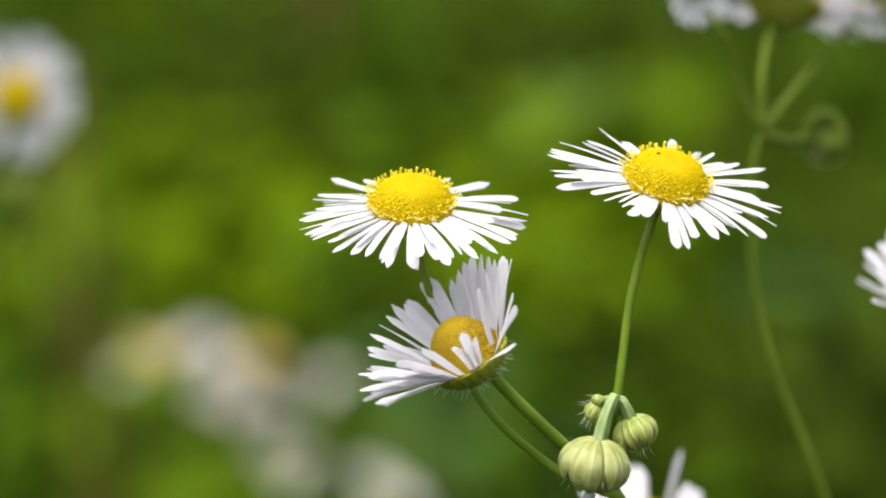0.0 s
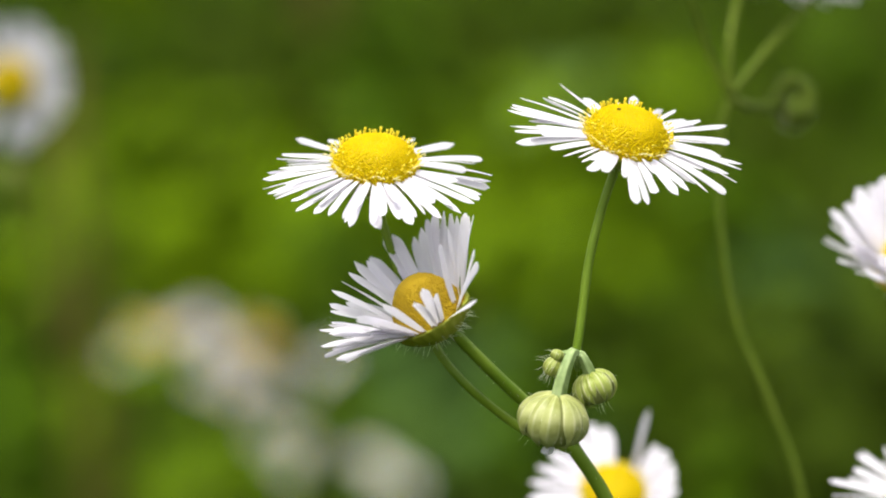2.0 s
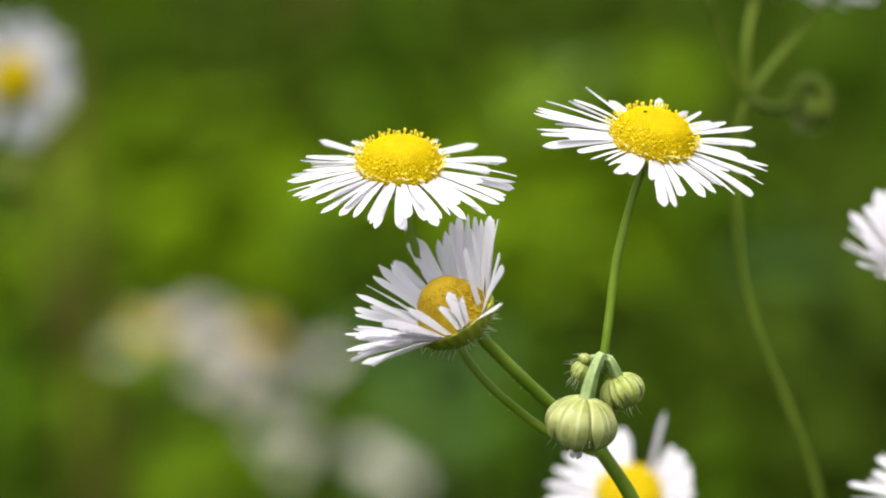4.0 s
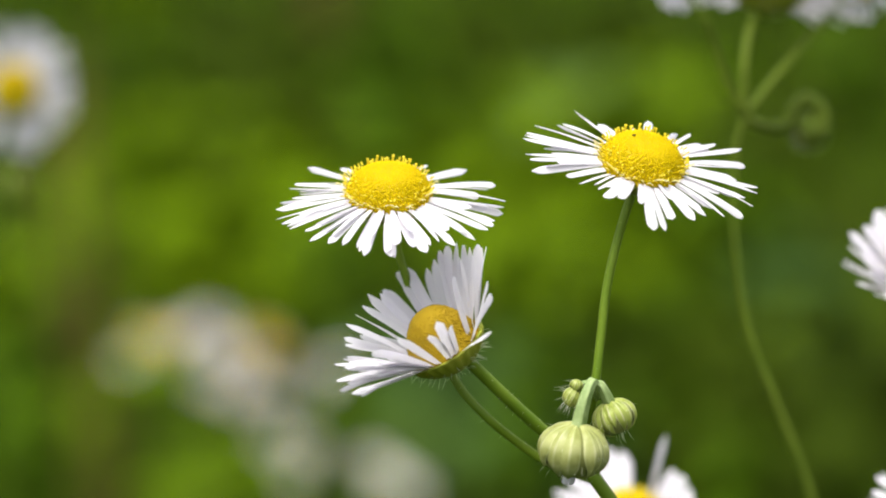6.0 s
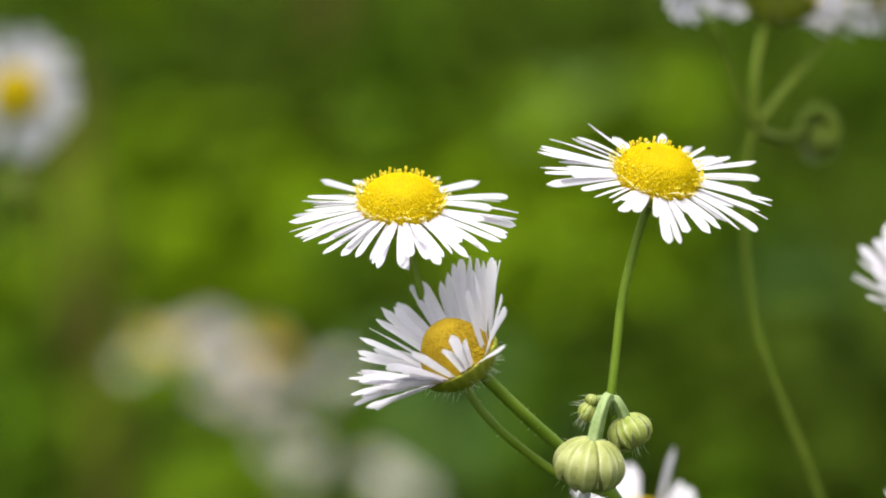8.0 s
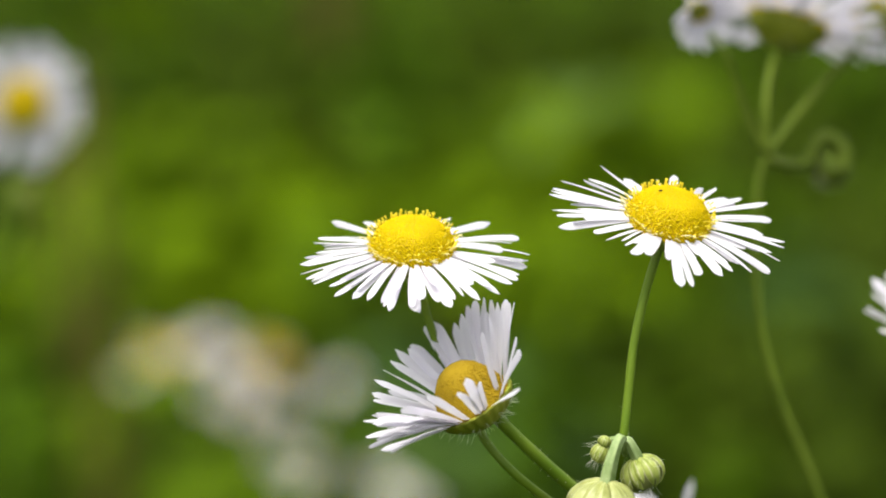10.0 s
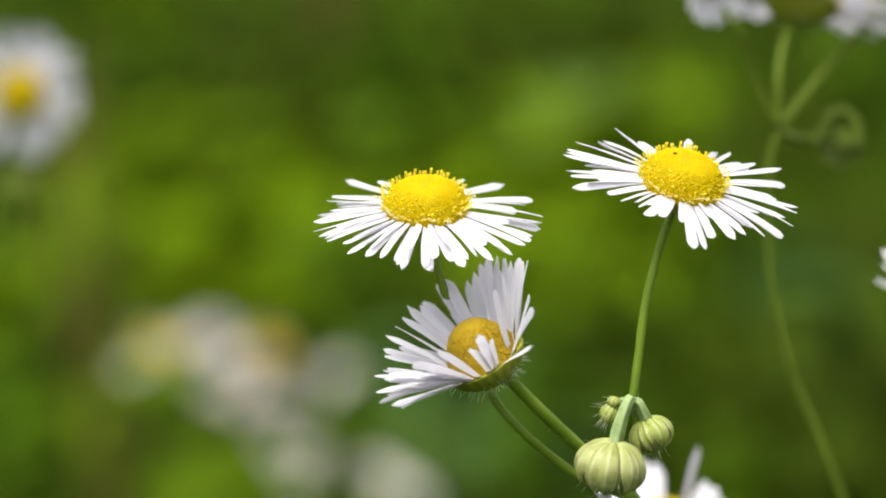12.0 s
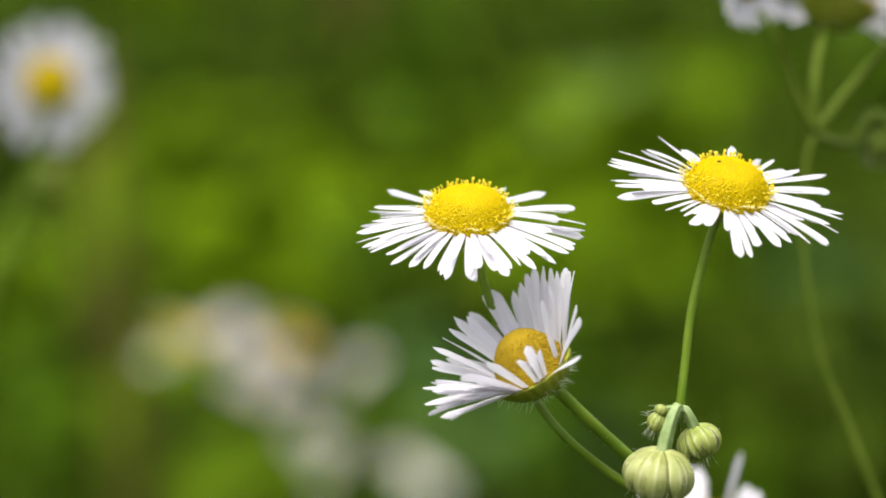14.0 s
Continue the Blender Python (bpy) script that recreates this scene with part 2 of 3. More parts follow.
            floret(bm, (out * (r - 0.1) + Vector((0, 0, max(z, 0.1)))) * MM, d, tall * rng.uniform(0.7, 1.15) * back, rng.uniform(0.062, 0.085) if row < 0.9 else rng.uniform(0.045, 0.065), rng.uniform(1.2, 1.5))
    return mesh_of(bm, "open_florets", M_FLORET)


def curl_mesh(R, seed):
    """Pale forked styles of the outermost florets, along the foot of the disc."""
    rng = random.Random(seed)
    bm = bmesh.new()
    for k in range(54):
        if rng.random() < 0.25:
            continue
        a = 2 * math.pi * (k + rng.uniform(-0.45, 0.45)) / 54
        out = Vector((math.cos(a), math.sin(a), 0))
        side = Vector((-math.sin(a), math.cos(a), 0))
        p = out * (R * rng.uniform(0.96, 1.02)) + Vector((0, 0, rng.uniform(0.1, 0.5)))
        long = rng.uniform(0.42, 0.72)
        knee = p + out * long * 0.6 + Vector((0, 0, 0.45 * long)) + side * rng.uniform(-0.15, 0.15)
        for fork in (-1, 1):
            end = knee + out * long * 0.35 + side * fork * rng.uniform(0.06, 0.2) + Vector((0, 0, rng.uniform(-0.1, 0.2)))
            tube(bm, [q * MM for q in (p, knee, end)], 0.042 * MM, 0.030 * MM, 5, 2, 0.0)
    return mesh_of(bm, "curled_styles", M_STYLE)


R_DISC = 3.1
DISC_RIPE = disc_mesh(R_DISC, 1.9, 2200, 0.102, 1, 0.057, 4.6, (M_DISC, M_DISC_GAP))
OPEN_RIPE = open_mesh(R_DISC, 1.9, 2)
CURLS = curl_mesh(R_DISC, 4)
DISC_YOUNG = disc_mesh(2.85, 3.4, 2200, 0.095, 3, 0.076, 2.6, (M_DISC_YOUNG, M_DISC_YOUNG))


def involucre_mesh(seed, deep=1.0, wide=1.0, rim=0.0):
    """The green cup of narrow bracts under a head."""
    rng = random.Random(seed)
    bm = bmesh.new()
    prof = ((0.42, -2.15), (0.75, -2.05), (1.5, -1.75), (2.2, -1.25), (2.75, -0.6), (3.0, -0.1), (2.7, 0.08), (1.0, 0.12))
    if rim:
        prof = prof[:6] + ((3.08, rim * 0.5), (3.1, rim), (2.85, rim), (2.6, 0.1), (1.0, 0.12))
    N = 96
    rings = []
    for r, z in prof:
        ring = []
        for k in range(N):
            a = 2 * math.pi * k / N
            rib = 1 + 0.05 * abs(math.sin(a * 12)) * min(1, (z + 2.2) * 1.4)
            ring.append(bm.verts.new((r * wide * rib * math.cos(a) * MM, r * wide * rib * math.sin(a) * MM, z * deep * MM)))
        rings.append(ring)
    for a, b in zip(rings, rings[1:]):
        for k in range(N):
            bm.faces.new((a[k], a[(k + 1) % N], b[(k + 1) % N], b[k]))
    bm.faces.new(rings[0][::-1])
    bm.faces.new(rings[-1])
    return mesh_of(bm, "flower_head", M_INVOL)


def cup_hair_mesh(seed):
    rng = random.Random(seed)
    bm = bmesh.new()
    for _ in range(70):
        a, z = rng.uniform(0, 6.283), rng.uniform(-2.0, -0.3)
        r = 0.5 + 2.5 * ((z + 2.1) / 2.0) ** 0.7
        p = Vector((r * math.cos(a), r * math.sin(a), z)) * MM
        d = Vector((math.cos(a), math.sin(a), rng.uniform(-1.1, 0.1)))
        hair(bm, p, d, rng.uniform(0.5, 1.15) * MM, 0.022 * MM)
    return mesh_of(bm, "hairs", M_HAIR)


INVOLUCRE = involucre_mesh(5)
INVOLUCRE_YOUNG = involucre_mesh(5, 0.85, 0.96, 0.28)
CUP_HAIRS = cup_hair_mesh(6)


def flower_head(plant, base, centre, axis, rays, seed, fill=40, fill_len=4.6, fill_lift=-8.0, width=0.98, young=False, scale=1.0, label="", ring=2.9, spread=5.0, fill_from=0.0, fill_to=360.0, disc_lift=0.0, broad=1.18):
    """A daisy-like head. rays: (direction in degrees, length in mm, lift in degrees, width in mm) of the single rays; fill: further rays between and below them."""
    rng = random.Random(seed)
    m = head_pose(centre, axis, base) @ Matrix.Diagonal((scale, scale, scale, 1))
    head = part("flower_head", INVOLUCRE_YOUNG if young else INVOLUCRE, None, plant, label, m)
    part("disc", DISC_YOUNG if young else DISC_RIPE, None, head, "domed ochre disc of closed florets" if young else "domed disc of crowded yellow florets", Matrix.Translation((0, 0, disc_lift * MM)))
    if not young:
        part("floret_ring", OPEN_RIPE, None, head, kind="stuff")
        part("style_ring", CURLS, None, head, "pale yellow forked styles at the foot of the disc", kind="stuff")
    part("hair_fuzz", CUP_HAIRS, None, head, kind="stuff")
    every = [(a, l, f, (w[0] * broad if w else width * 0.8)) for a, l, f, *w in rays]
    for i in range(fill):
        a = fill_from + (fill_to - fill_from) * (i + rng.uniform(-0.4, 0.4)) / fill
        near = min(rays, key=lambda r: abs((r[0] - a + 180) % 360 - 180)) if rays else None
        if near:
            gap = abs((near[0] - a + 180) % 360 - 180)
            l = (near[1] * rng.uniform(0.76, 0.92)) if gap < 9 else fill_len * rng.uniform(0.85, 1.0)
            f = near[2] + rng.uniform(-5, 2) if gap < 14 else fill_lift + rng.uniform(-spread, spread)
        else:
            l, f = fill_len * rng.uniform(0.85, 1.08), fill_lift + rng.uniform(-spread, spread)
        every.append((a, l, f, width * rng.uniform(0.5, 0.92)))
    for a, l, f, wide in every:
        turn = Matrix.Rotation(radians(a), 4, 'Z')
        lift = Matrix.Rotation(-radians(f), 4, 'Y')
        roll = Matrix.Rotation(radians(rng.uniform(-24, 24)), 4, 'X')
        l += 0.45
        place = turn @ Matrix.Translation(((ring - 0.45) * MM, 0, rng.uniform(-0.12, 0.1) * MM)) @ lift @ roll
        part("petal", PETALS[rng.randrange(14)], None, head, "", place @ Matrix.Diagonal((l * MM, wide * MM, l * MM, 1)))
    return head


def bract_mesh(r, h, count, end, material, pleat=1.0, cone=0.85):
    """One bract of a bud: a bulging strip from the stalk's end to the tip, with a pale midrib that paints in the
    ridge's sheen and pale thin margins, of a bud of half-width r and half-height h.
    """
    bm = bmesh.new()
    rows = []
    n = 12
    qs = (-1, -0.86, -0.5, -0.12, 0, 0.12, 0.5, 0.86, 1)
    for i in range(n + 1):
        th = 0.13 + (end - 0.13) * i / n
        wide = math.pi / count * 1.3 * min(1.0, 0.6 + i / n * 3) * (1 if th < end - 0.9 else max(0.05, 1 - ((th - end + 0.9) / 0.9) ** 1.8 * 0.96))
        row = []
        for q in qs:
            bulge = 1.01 - 0.058 * pleat * abs(q) ** 2.2 + (0.020 if abs(q) < 0.1 else 0.006 if abs(q) < 0.2 else 0)
            rr, zz = r * math.sin(th) ** (0.85 if th < math.pi / 2 else cone) * bulge, h * math.cos(th) * (0.965 + 0.05 * (1 - q * q))
            row.append(bm.verts.new((rr * math.cos(q * wide) * MM, rr * math.sin(q * wide) * MM, zz * MM)))
        rows.append(row)
    for i in range(n):
        a, b = rows[i], rows[i + 1]
        for k in range(8):
            f = bm.faces.new((a[k], b[k], b[k + 1], a[k + 1]))
            f.material_index = 1 if k in (3, 4) and i < 9 or k in (0, 7) and i > 4 else 0
    me = mesh_of(bm, "bract", material)
    me.materials.append(M_BUD_RIB if material in (M_BUD, M_BUD_YOUNG) else material)
    return me


def flower_bud(plant, base, centre, axis, r, h, count, seed, hairs=30, material=None, pleat=1.0, cone=0.85):
    """A closed, ribbed bud; its axis points from its tip to its stalk."""
    rng = random.Random(seed)
    m = head_pose(centre, axis, base)
    bm = bmesh.new()
    bmesh.ops.create_uvsphere(bm, u_segments=24, v_segments=12, radius=1, matrix=Matrix.Diagonal((r * (0.93 - 0.03 * pleat) * MM, r * (0.93 - 0.03 * pleat) * MM, h * 0.93 * MM, 1)))
    bud = part("flower_bud", bm, M_BUD_CORE, plant, "closed pale green bud with ribbed bracts", m)
    kinds = [bract_mesh(r, h, count, e, material or M_BUD, pleat, cone) for e in (2.15, 2.6, 2.85)]
    for k in range(count):
        lean = (1.022, 0.985, 1.0)[k % 3] + rng.uniform(-0.014, 0.014)
        part("bract", kinds[k % 3], None, bud, "", Matrix.Rotation(2 * math.pi * (k + rng.uniform(-0.3, 0.3)) / count, 4, 'Z') @ Matrix.Diagonal((lean, lean, rng.uniform(0.98, 1.03), 1)))
    for k in range(5 if r > 2 else 0):
        m2 = Matrix.Rotation(2 * math.pi * k / 5 + rng.uniform(-0.2, 0.2), 4, 'Z') @ Matrix.Translation((r * 0.16 * MM, 0, -h * 0.90 * MM)) @ Matrix.Rotation(radians(rng.uniform(80, 110)), 4, 'Y')
        part("petal_tip", PETALS[k], None, bud, "", m2 @ Matrix.Diagonal((r * 0.26 * MM, r * 0.2 * MM, r * 0.26 * MM, 1)))
    bm = bmesh.new()
    for _ in range(hairs):
        a, th = rng.uniform(0, 6.283), rng.uniform(0.8, 2.9)
        d = Vector((math.sin(th) * math.cos(a), math.sin(th) * math.sin(a), math.cos(th)))
        hair(bm, Vector((d.x * r, d.y * r, d.z * h)) * MM, d + Vector((0, 0, -0.6)), rng.uniform(0.35, 1.0) * MM, 0.013 * MM)
    part("hair_fuzz", bm, M_HAIR, bud, kind="stuff")
    return bud


# ---- ground ----
bm = bmesh.new()
bmesh.ops.create_grid(bm, x_segments=60, y_segments=60, size=400)
for v in bm.verts:
    r = math.hypot(v.co.x, v.co.y)
    v.co.z = 0.0 if r < 20 else 0.6 * noise.noise(v.co * 0.02)
ground = new("ground", mesh_of(bm, "ground", M_SOIL))
tagged(ground, "dark earth under the green undergrowth", "ground", kind="structure")


# ---- the main plant: three open flowers and three buds ----
rng = random.Random(11)
MAIN_BASE = (0.030, 0.262, 0.0)
main = thing("fleabane_plant", MAIN_BASE, "white fleabane with three open flowers and ribbed green buds", "wildflower")
# rays of the three heads: direction in degrees, length in mm, lift in degrees, width in mm
FLAT_FAR = [(8, 3.7, -9, 0.48), (14, 4.5, -7, 0.4), (17, 5.1, -5, 0.4), (31, 3.3, -15, 0.36), (43, 4.7, -7, 0.56), (60, 4.1, -17, 0.36), (68, 4.5, -11, 0.4), (120, 4.3, -13, 0.4), (138, 5.1, -5, 0.32), (147, 4.1, -13, 0.48), (157, 4.5, -7, 0.52), (166, 3.9, -11, 0.44), (167, 4.5, -5, 0.48), (178, 4.1, -7, 0.36)]
FLAT_NEAR = [(185, 4.9, -5, 0.44), (192, 5.3, -5, 0.44), (197, 5.5, -9, 0.4), (202, 5.3, -9, 0.44), (204, 4.1, -3, 0.4), (206, 2.9, -3, 0.48), (207, 5.1, -9, 0.36), (212, 5.3, -7, 0.36), (224, 5.1, -3, 0.44), (226, 3.9, -1, 0.44), (228, 5.3, -7, 0.48), (238, 4.3, -3, 0.4), (238, 5.1, -7, 0.48), (247, 5.1, -5, 0.52), (255, 4.9, -9, 0.52), (259, 5.5, -7, 0.56), (261, 4.3, 3, 0.48), (270, 5.1, -5, 0.52)]
FLAT_SIDE = [(272, 5.3, -9, 0.8), (276, 5.1, -1, 0.52), (284, 3.9, 5, 0.48), (284, 4.7, -5, 0.64), (290, 5.3, -7, 0.68), (294, 4.5, -7, 0.48), (300, 4.7, -5, 0.56), (308, 5.1, -9, 0.44), (312, 3.7, -5, 0.52), (317, 4.7, -5, 0.48), (320, 5.3, -11, 0.56), (327, 5.5, -7, 0.44), (334, 5.5, -7, 0.32), (337, 5.3, -5, 0.48), (341, 3.5, -1, 0.56), (349, 5.5, -3, 0.44), (350, 5.5, -7, 0.44), (359, 5.5, -5, 0.52)]
TILTED_FAR = [(5, 5.4, -4, 0.4), (15, 5.8, 0, 0.48), (27, 5, -4, 0.56), (33, 4.6, -8, 0.48), (43, 5, -6, 0.48), (50, 4.4, -8, 0.44), (66, 5, -6, 0.56), (76, 4.6, -12, 0.36), (90, 3.8, -14, 0.48), (97, 4.4, -10, 0.52), (108, 5.6, -4, 0.4), (120, 4.8, -6, 0.2), (130, 4.4, -2, 0.36), (134, 5.8, -4, 0.36), (144, 3.6, -8, 0.48), (144, 5.8, -4, 0.36), (148, 5.8, -4, 0.36), (153, 5.8, -2, 0.44), (154, 4.2, -8, 0.4), (161, 3.6, -6, 0.4), (162, 5.4, -8, 0.52), (171, 5.2, -4, 0.36), (173, 3, -6, 0.52)]
TILTED_NEAR = [(182, 4.4, -2, 0.4), (182, 5.4, -6, 0.56), (205, 3, -2, 0.56), (220, 2.8, 0, 0.48), (231, 4, 4, 0.68), (238, 3.2, 2, 0.56), (253, 3, 2, 0.48), (258, 5.7, -4, 0.68), (271, 2.6, 0, 0.48), (271, 4.2, -2, 0.56), (286, 4.2, -4, 0.56), (291, 3.6, -2, 0.52), (293, 4.2, -4, 0.48), (304, 3.6, -4, 0.52), (304, 4.8, -4, 0.44), (312, 5.6, -6, 0.4), (324, 3, -6, 0.52), (326, 5.6, -6, 0.48), (332, 4.8, -6, 0.4), (340, 5.6, -4, 0.36), (342, 5.6, -2, 0.36), (351, 4.2, -6, 0.52)]
CUP_FAR = [(46, 5.6, 62, 0.45), (68, 5.6, 56, 0.4), (13, 5.7, 38, 0.52), (19, 5.1, 72, 0.52), (21, 5.7, 46, 0.48), (38, 5.7, 70, 0.32), (56, 5.9, 54, 0.48), (61, 5.7, 56, 0.48), (77, 5.5, 54, 0.4), (82, 5.3, 56, 0.36), (91, 5.3, 54, 0.36), (96, 5.5, 54, 0.48), (105, 4.7, 50, 0.44), (109, 5.7, 50, 0.56), (114, 4.7, 52, 0.44), (115, 5.7, 52, 0.4), (120, 5.5, 50, 0.48), (132, 5.9, 36, 0.56), (139, 5.5, 34, 0.48), (146, 5.9, 44, 0.68), (153, 6.1, 40, 0.6), (154, 5.5, 34, 0.56), (164, 5.9, 34, 0.64), (167, 5.7, 34, 0.52), (172, 5.1, 46, 0.56), (178, 5.7, 44, 0.56)]
CUP_NEAR = [(186, 5.3, 44, 0.48), (191, 5.1, 24, 0.52), (197, 5.1, 48, 0.56), (208, 5.3, 34, 0.6), (212, 4.9, 34, 0.48), (212, 5.3, 52, 0.4), (259, 6.1, 40, 0.28), (263, 6.1, 30, 0.48), (266, 6.3, 26, 0.28), (267, 5.7, 38, 0.36), (270, 5.9, 46, 0.36), (276, 6.3, 24, 0.24), (284, 5.7, 34, 0.56), (285, 6.3, 44, 0.56), (293, 5.7, 38, 0.56), (295, 6.1, 46, 0.56), (311, 6.1, 50, 0.64), (329, 5.9, 42, 0.56), (337, 5.9, 48, 0.56), (344, 3.6, 52, 0.52), (355, 6.5, 20, 0.52)]
head_flat = flower_head(main, MAIN_BASE, (-2.18, 0.12, -3.0), (0, 0.891, 0.454), FLAT_FAR + FLAT_NEAR + FLAT_SIDE, 21, fill=13, fill_len=3.6, width=0.6, broad=1.06, fill_from=178, fill_to=362, label="open flower with a full ring of flat white rays")
head_tilted = flower_head(main, MAIN_BASE, (16.00, 2.12, -1.0), (0.165, 0.850, 0.5), TILTED_FAR + TILTED_NEAR, 22, fill=15, fill_len=3.4, width=0.65, broad=1.12, fill_from=140, fill_to=400, fill_lift=-6, label="open flower with uneven white rays, tilted")
bm = bmesh.new()
bmesh.ops.create_icosphere(bm, subdivisions=2, radius=1, matrix=Matrix.Translation((-0.8 * MM, 0.65 * MM, 1.97 * MM)) @ Matrix.Diagonal((0.17 * MM, 0.07 * MM, 0.07 * MM, 1)))
part("speck", bm, M_DRY, head_tilted, "tiny dark speck on the disc")
head_cup = flower_head(main, MAIN_BASE, (2.24, -10.94, 0.0), (-0.5, 0.8, 0.33), CUP_FAR + CUP_NEAR, 23, fill=14, fill_len=5.0, fill_lift=42, young=True, fill_from=245, fill_to=305, width=0.9, broad=1.25, label="half-open flower with white rays raised like a cup")
# stalks of the flowers
JOINT = (13.06, -20.65, -4.0)
stem(main, MAIN_BASE, [at(*p) for p in (JOINT, (10.99, -19.99, -5.0), (9.56, -19.38, -5.0), (7.5, -18.03, -4.5), (4.98, -15.94, -3.0), (2.97, -13.66, -3.5), (1.79, -11.03, -5.0), (0.04, -8.10, -5.0), (-1.14, -4.84, -4.5), (-1.70, -2.39, -3.5))], 0.32, 0.29, "stalk", 60, None, rng)
stem(main, MAIN_BASE, [at(*p) for p in (JOINT, (11.08, -18.77, -5.0), (8.94, -16.86, -4.0), (6.63, -14.75, -2.5), (4.68, -12.84, -1.0), (3.59, -11.74, 0.0))], 0.48, 0.43, "stalk", 60, None, rng)
stem(main, MAIN_BASE, [at(*p) for p in (JOINT, (12.55, -18.06, -3.5), (12.56, -15.42, -2.0), (12.83, -13.27, -1.0), (13.15, -10.38, -1.0), (13.55, -6.78, -1.0), (14.35, -3.17, -1.0), (15.20, -0.36, -1.0), (15.60, 0.64, -1.0))], 0.35, 0.30, "stalk", 24, None, rng)
# the stem below, down to the ground
stem(main, MAIN_BASE, [at(*p) for p in ((12.21, -19.63, -4.0), JOINT, (15.31, -23.98, -5.0), (17.82, -29.39, -6.0))] + [Vector((0.030, 0.262, 0.50)), Vector((0.036, 0.262, 0.25)), Vector((0.030, 0.262, -0.01))], 0.50, 2.2, "stem", 80, None, rng)
# nodding buds on hooked stalks
flower_bud(main, MAIN_BASE, (11.16, -18.14, 1.5), (0.12, 0.95, 0.24), 2.50, 1.98, 12, 31, cone=1.12, pleat=1.3)
flower_bud(main, MAIN_BASE, (14.13, -15.89, -0.5), (-0.42, 0.88, -0.05), 1.58, 1.26, 14, 32, 30, M_BUD_YOUNG, pleat=1.7)
flower_bud(main, MAIN_BASE, (11.1, -14.45, 0.0), (0.45, 0.85, 0.1), 0.70, 0.72, 9, 33, 50, M_BUD_YOUNG)
flower_bud(main, MAIN_BASE, (11.4, -13.6, 0.2), (0.3, 0.9, 0.1), 0.50, 0.42, 8, 36, 16, M_BUD_YOUNG)
stem(main, MAIN_BASE, [at(*p) for p in ((12.91, -14.59, -1.0), (12.77, -13.65, 0.2), (12.45, -13.37, 1.0), (12.15, -13.86, 1.5), (11.74, -15.11, 1.7), (11.43, -16.55, 1.6))], 0.20, 0.52, "stalk", 20, M_STALK, rng, 0.2, 20)
stem(main, MAIN_BASE, [at(*p) for p in ((12.91, -14.59, -1.0), (12.85, -13.69, 0.1), (13.08, -13.52, 0.3), (13.45, -14.13, 0.2), (13.83, -14.91, -0.2))], 0.20, 0.42, "stalk", 14, M_STALK, rng, 0.2, 20)
stem(main, MAIN_BASE, [at(*p) for p in ((12.83, -14.39, -1.0), (12.55, -13.63, -0.3), (12.06, -13.42, 0.0), (11.50, -13.58, 0.0))], 0.16, 0.18, "stalk", 10, M_STALK, rng, 0.2, 20)
stem(main, MAIN_BASE, [at(*p) for p in ((12.85, -14.66, -1.5), (12.29, -14.42, -1.4), (11.79, -14.63, -1.0), (11.20, -14.36, -0.4))], 0.16, 0.18, "stalk", 10, M_STALK, rng, 0.2, 20)

# ---- a flower just behind the buds ----
BACK_BASE = (0.022, 0.300, 0.0)
back = thing("fleabane_plant", BACK_BASE, "single white fleabane flower behind the buds", "wildflower")
flower_head(back, BACK_BASE, (17.23, -26.08, -44.0), (0.05, 0.70, 0.71), [(45, 8.8, 84, 0.42), (40, 3.6, 46), (34, 3.7, 50), (26, 3.9, 46), (18, 3.9, 52), (10, 4.1, 48), (2, 4.1, 52), (354, 4.2, 50), (345, 4.4, 50), (335, 4.5, 45), (92, 4.3, 20), (104, 4.9, 16), (117, 5.1, 14), (130, 4.9, 14), (142, 4.6, 8), (155, 4.8, 2), (168, 5.0, -2), (182, 5.0, -4), (196, 5.0, -5)], 24, fill=28, fill_len=4.8, fill_lift=4, width=1.2, fill_from=90, fill_to=360, scale=0.90, spread=14)
stem(back, BACK_BASE, [at(*p) for p in ((17.77, -28.09, -42.0), (17.98, -33.20, -44.0))] + [Vector((0.028, 0.300, 0.5)), Vector((0.022, 0.300, -0.01))], 0.5, 2.0, "stem", 0, None, rng)

# ---- flowers beside the clump ----
RIGHT_BASE = (0.062, 0.295, 0.0)
right = thing("fleabane_plant", RIGHT_BASE, "white fleabane with two flowers, slightly out of focus", "wildflower")
flower_head(right, RIGHT_BASE, (40.1, -6.9, -27.0), (-0.26, 0.80, 0.54), [], 25, fill=60, fill_len=5.5, fill_lift=57, width=1.5, spread=11)
flower_head(right, RIGHT_BASE, (40.9, -24.9, -22.0), (-0.15, 0.85, 0.5), [], 26, fill=52, fill_len=5.2, fill_lift=8, width=1.0, spread=9)
stem(right, RIGHT_BASE, [at(*p) for p in ((40.1, -8.8, -27.8), (41.11, -12.45, -30.0), (43.35, -20.70, -33.0), (44.17, -32.09, -34.0))] + [Vector((0.062, 0.295, 0.45)), Vector((0.062, 0.295, -0.01))], 0.5, 2.0, "stem", 0, None, rng)
stem(right, RIGHT_BASE, [at(*p) for p in ((41.2, -26.8, -23.0), (41.57, -29.65, -28.0), (44.04, -33.45, -34.0))], 0.45, 0.6, "stalk", 0, None, rng)

# ---- the taller branched plant behind ----
FORK_BASE = (0.052, 0.335, 0.0)
fork = thing("fleabane_plant", FORK_BASE, "tall branched fleabane with flowers and a hooked bud", "wildflower")
flower_head(fork, FORK_BASE, (29.71, 19.34, -56.0), (0.27, 0.92, -0.26), [], 27, fill=50, fill_len=4.8, fill_lift=10, width=1.2, spread=16, scale=1.12)
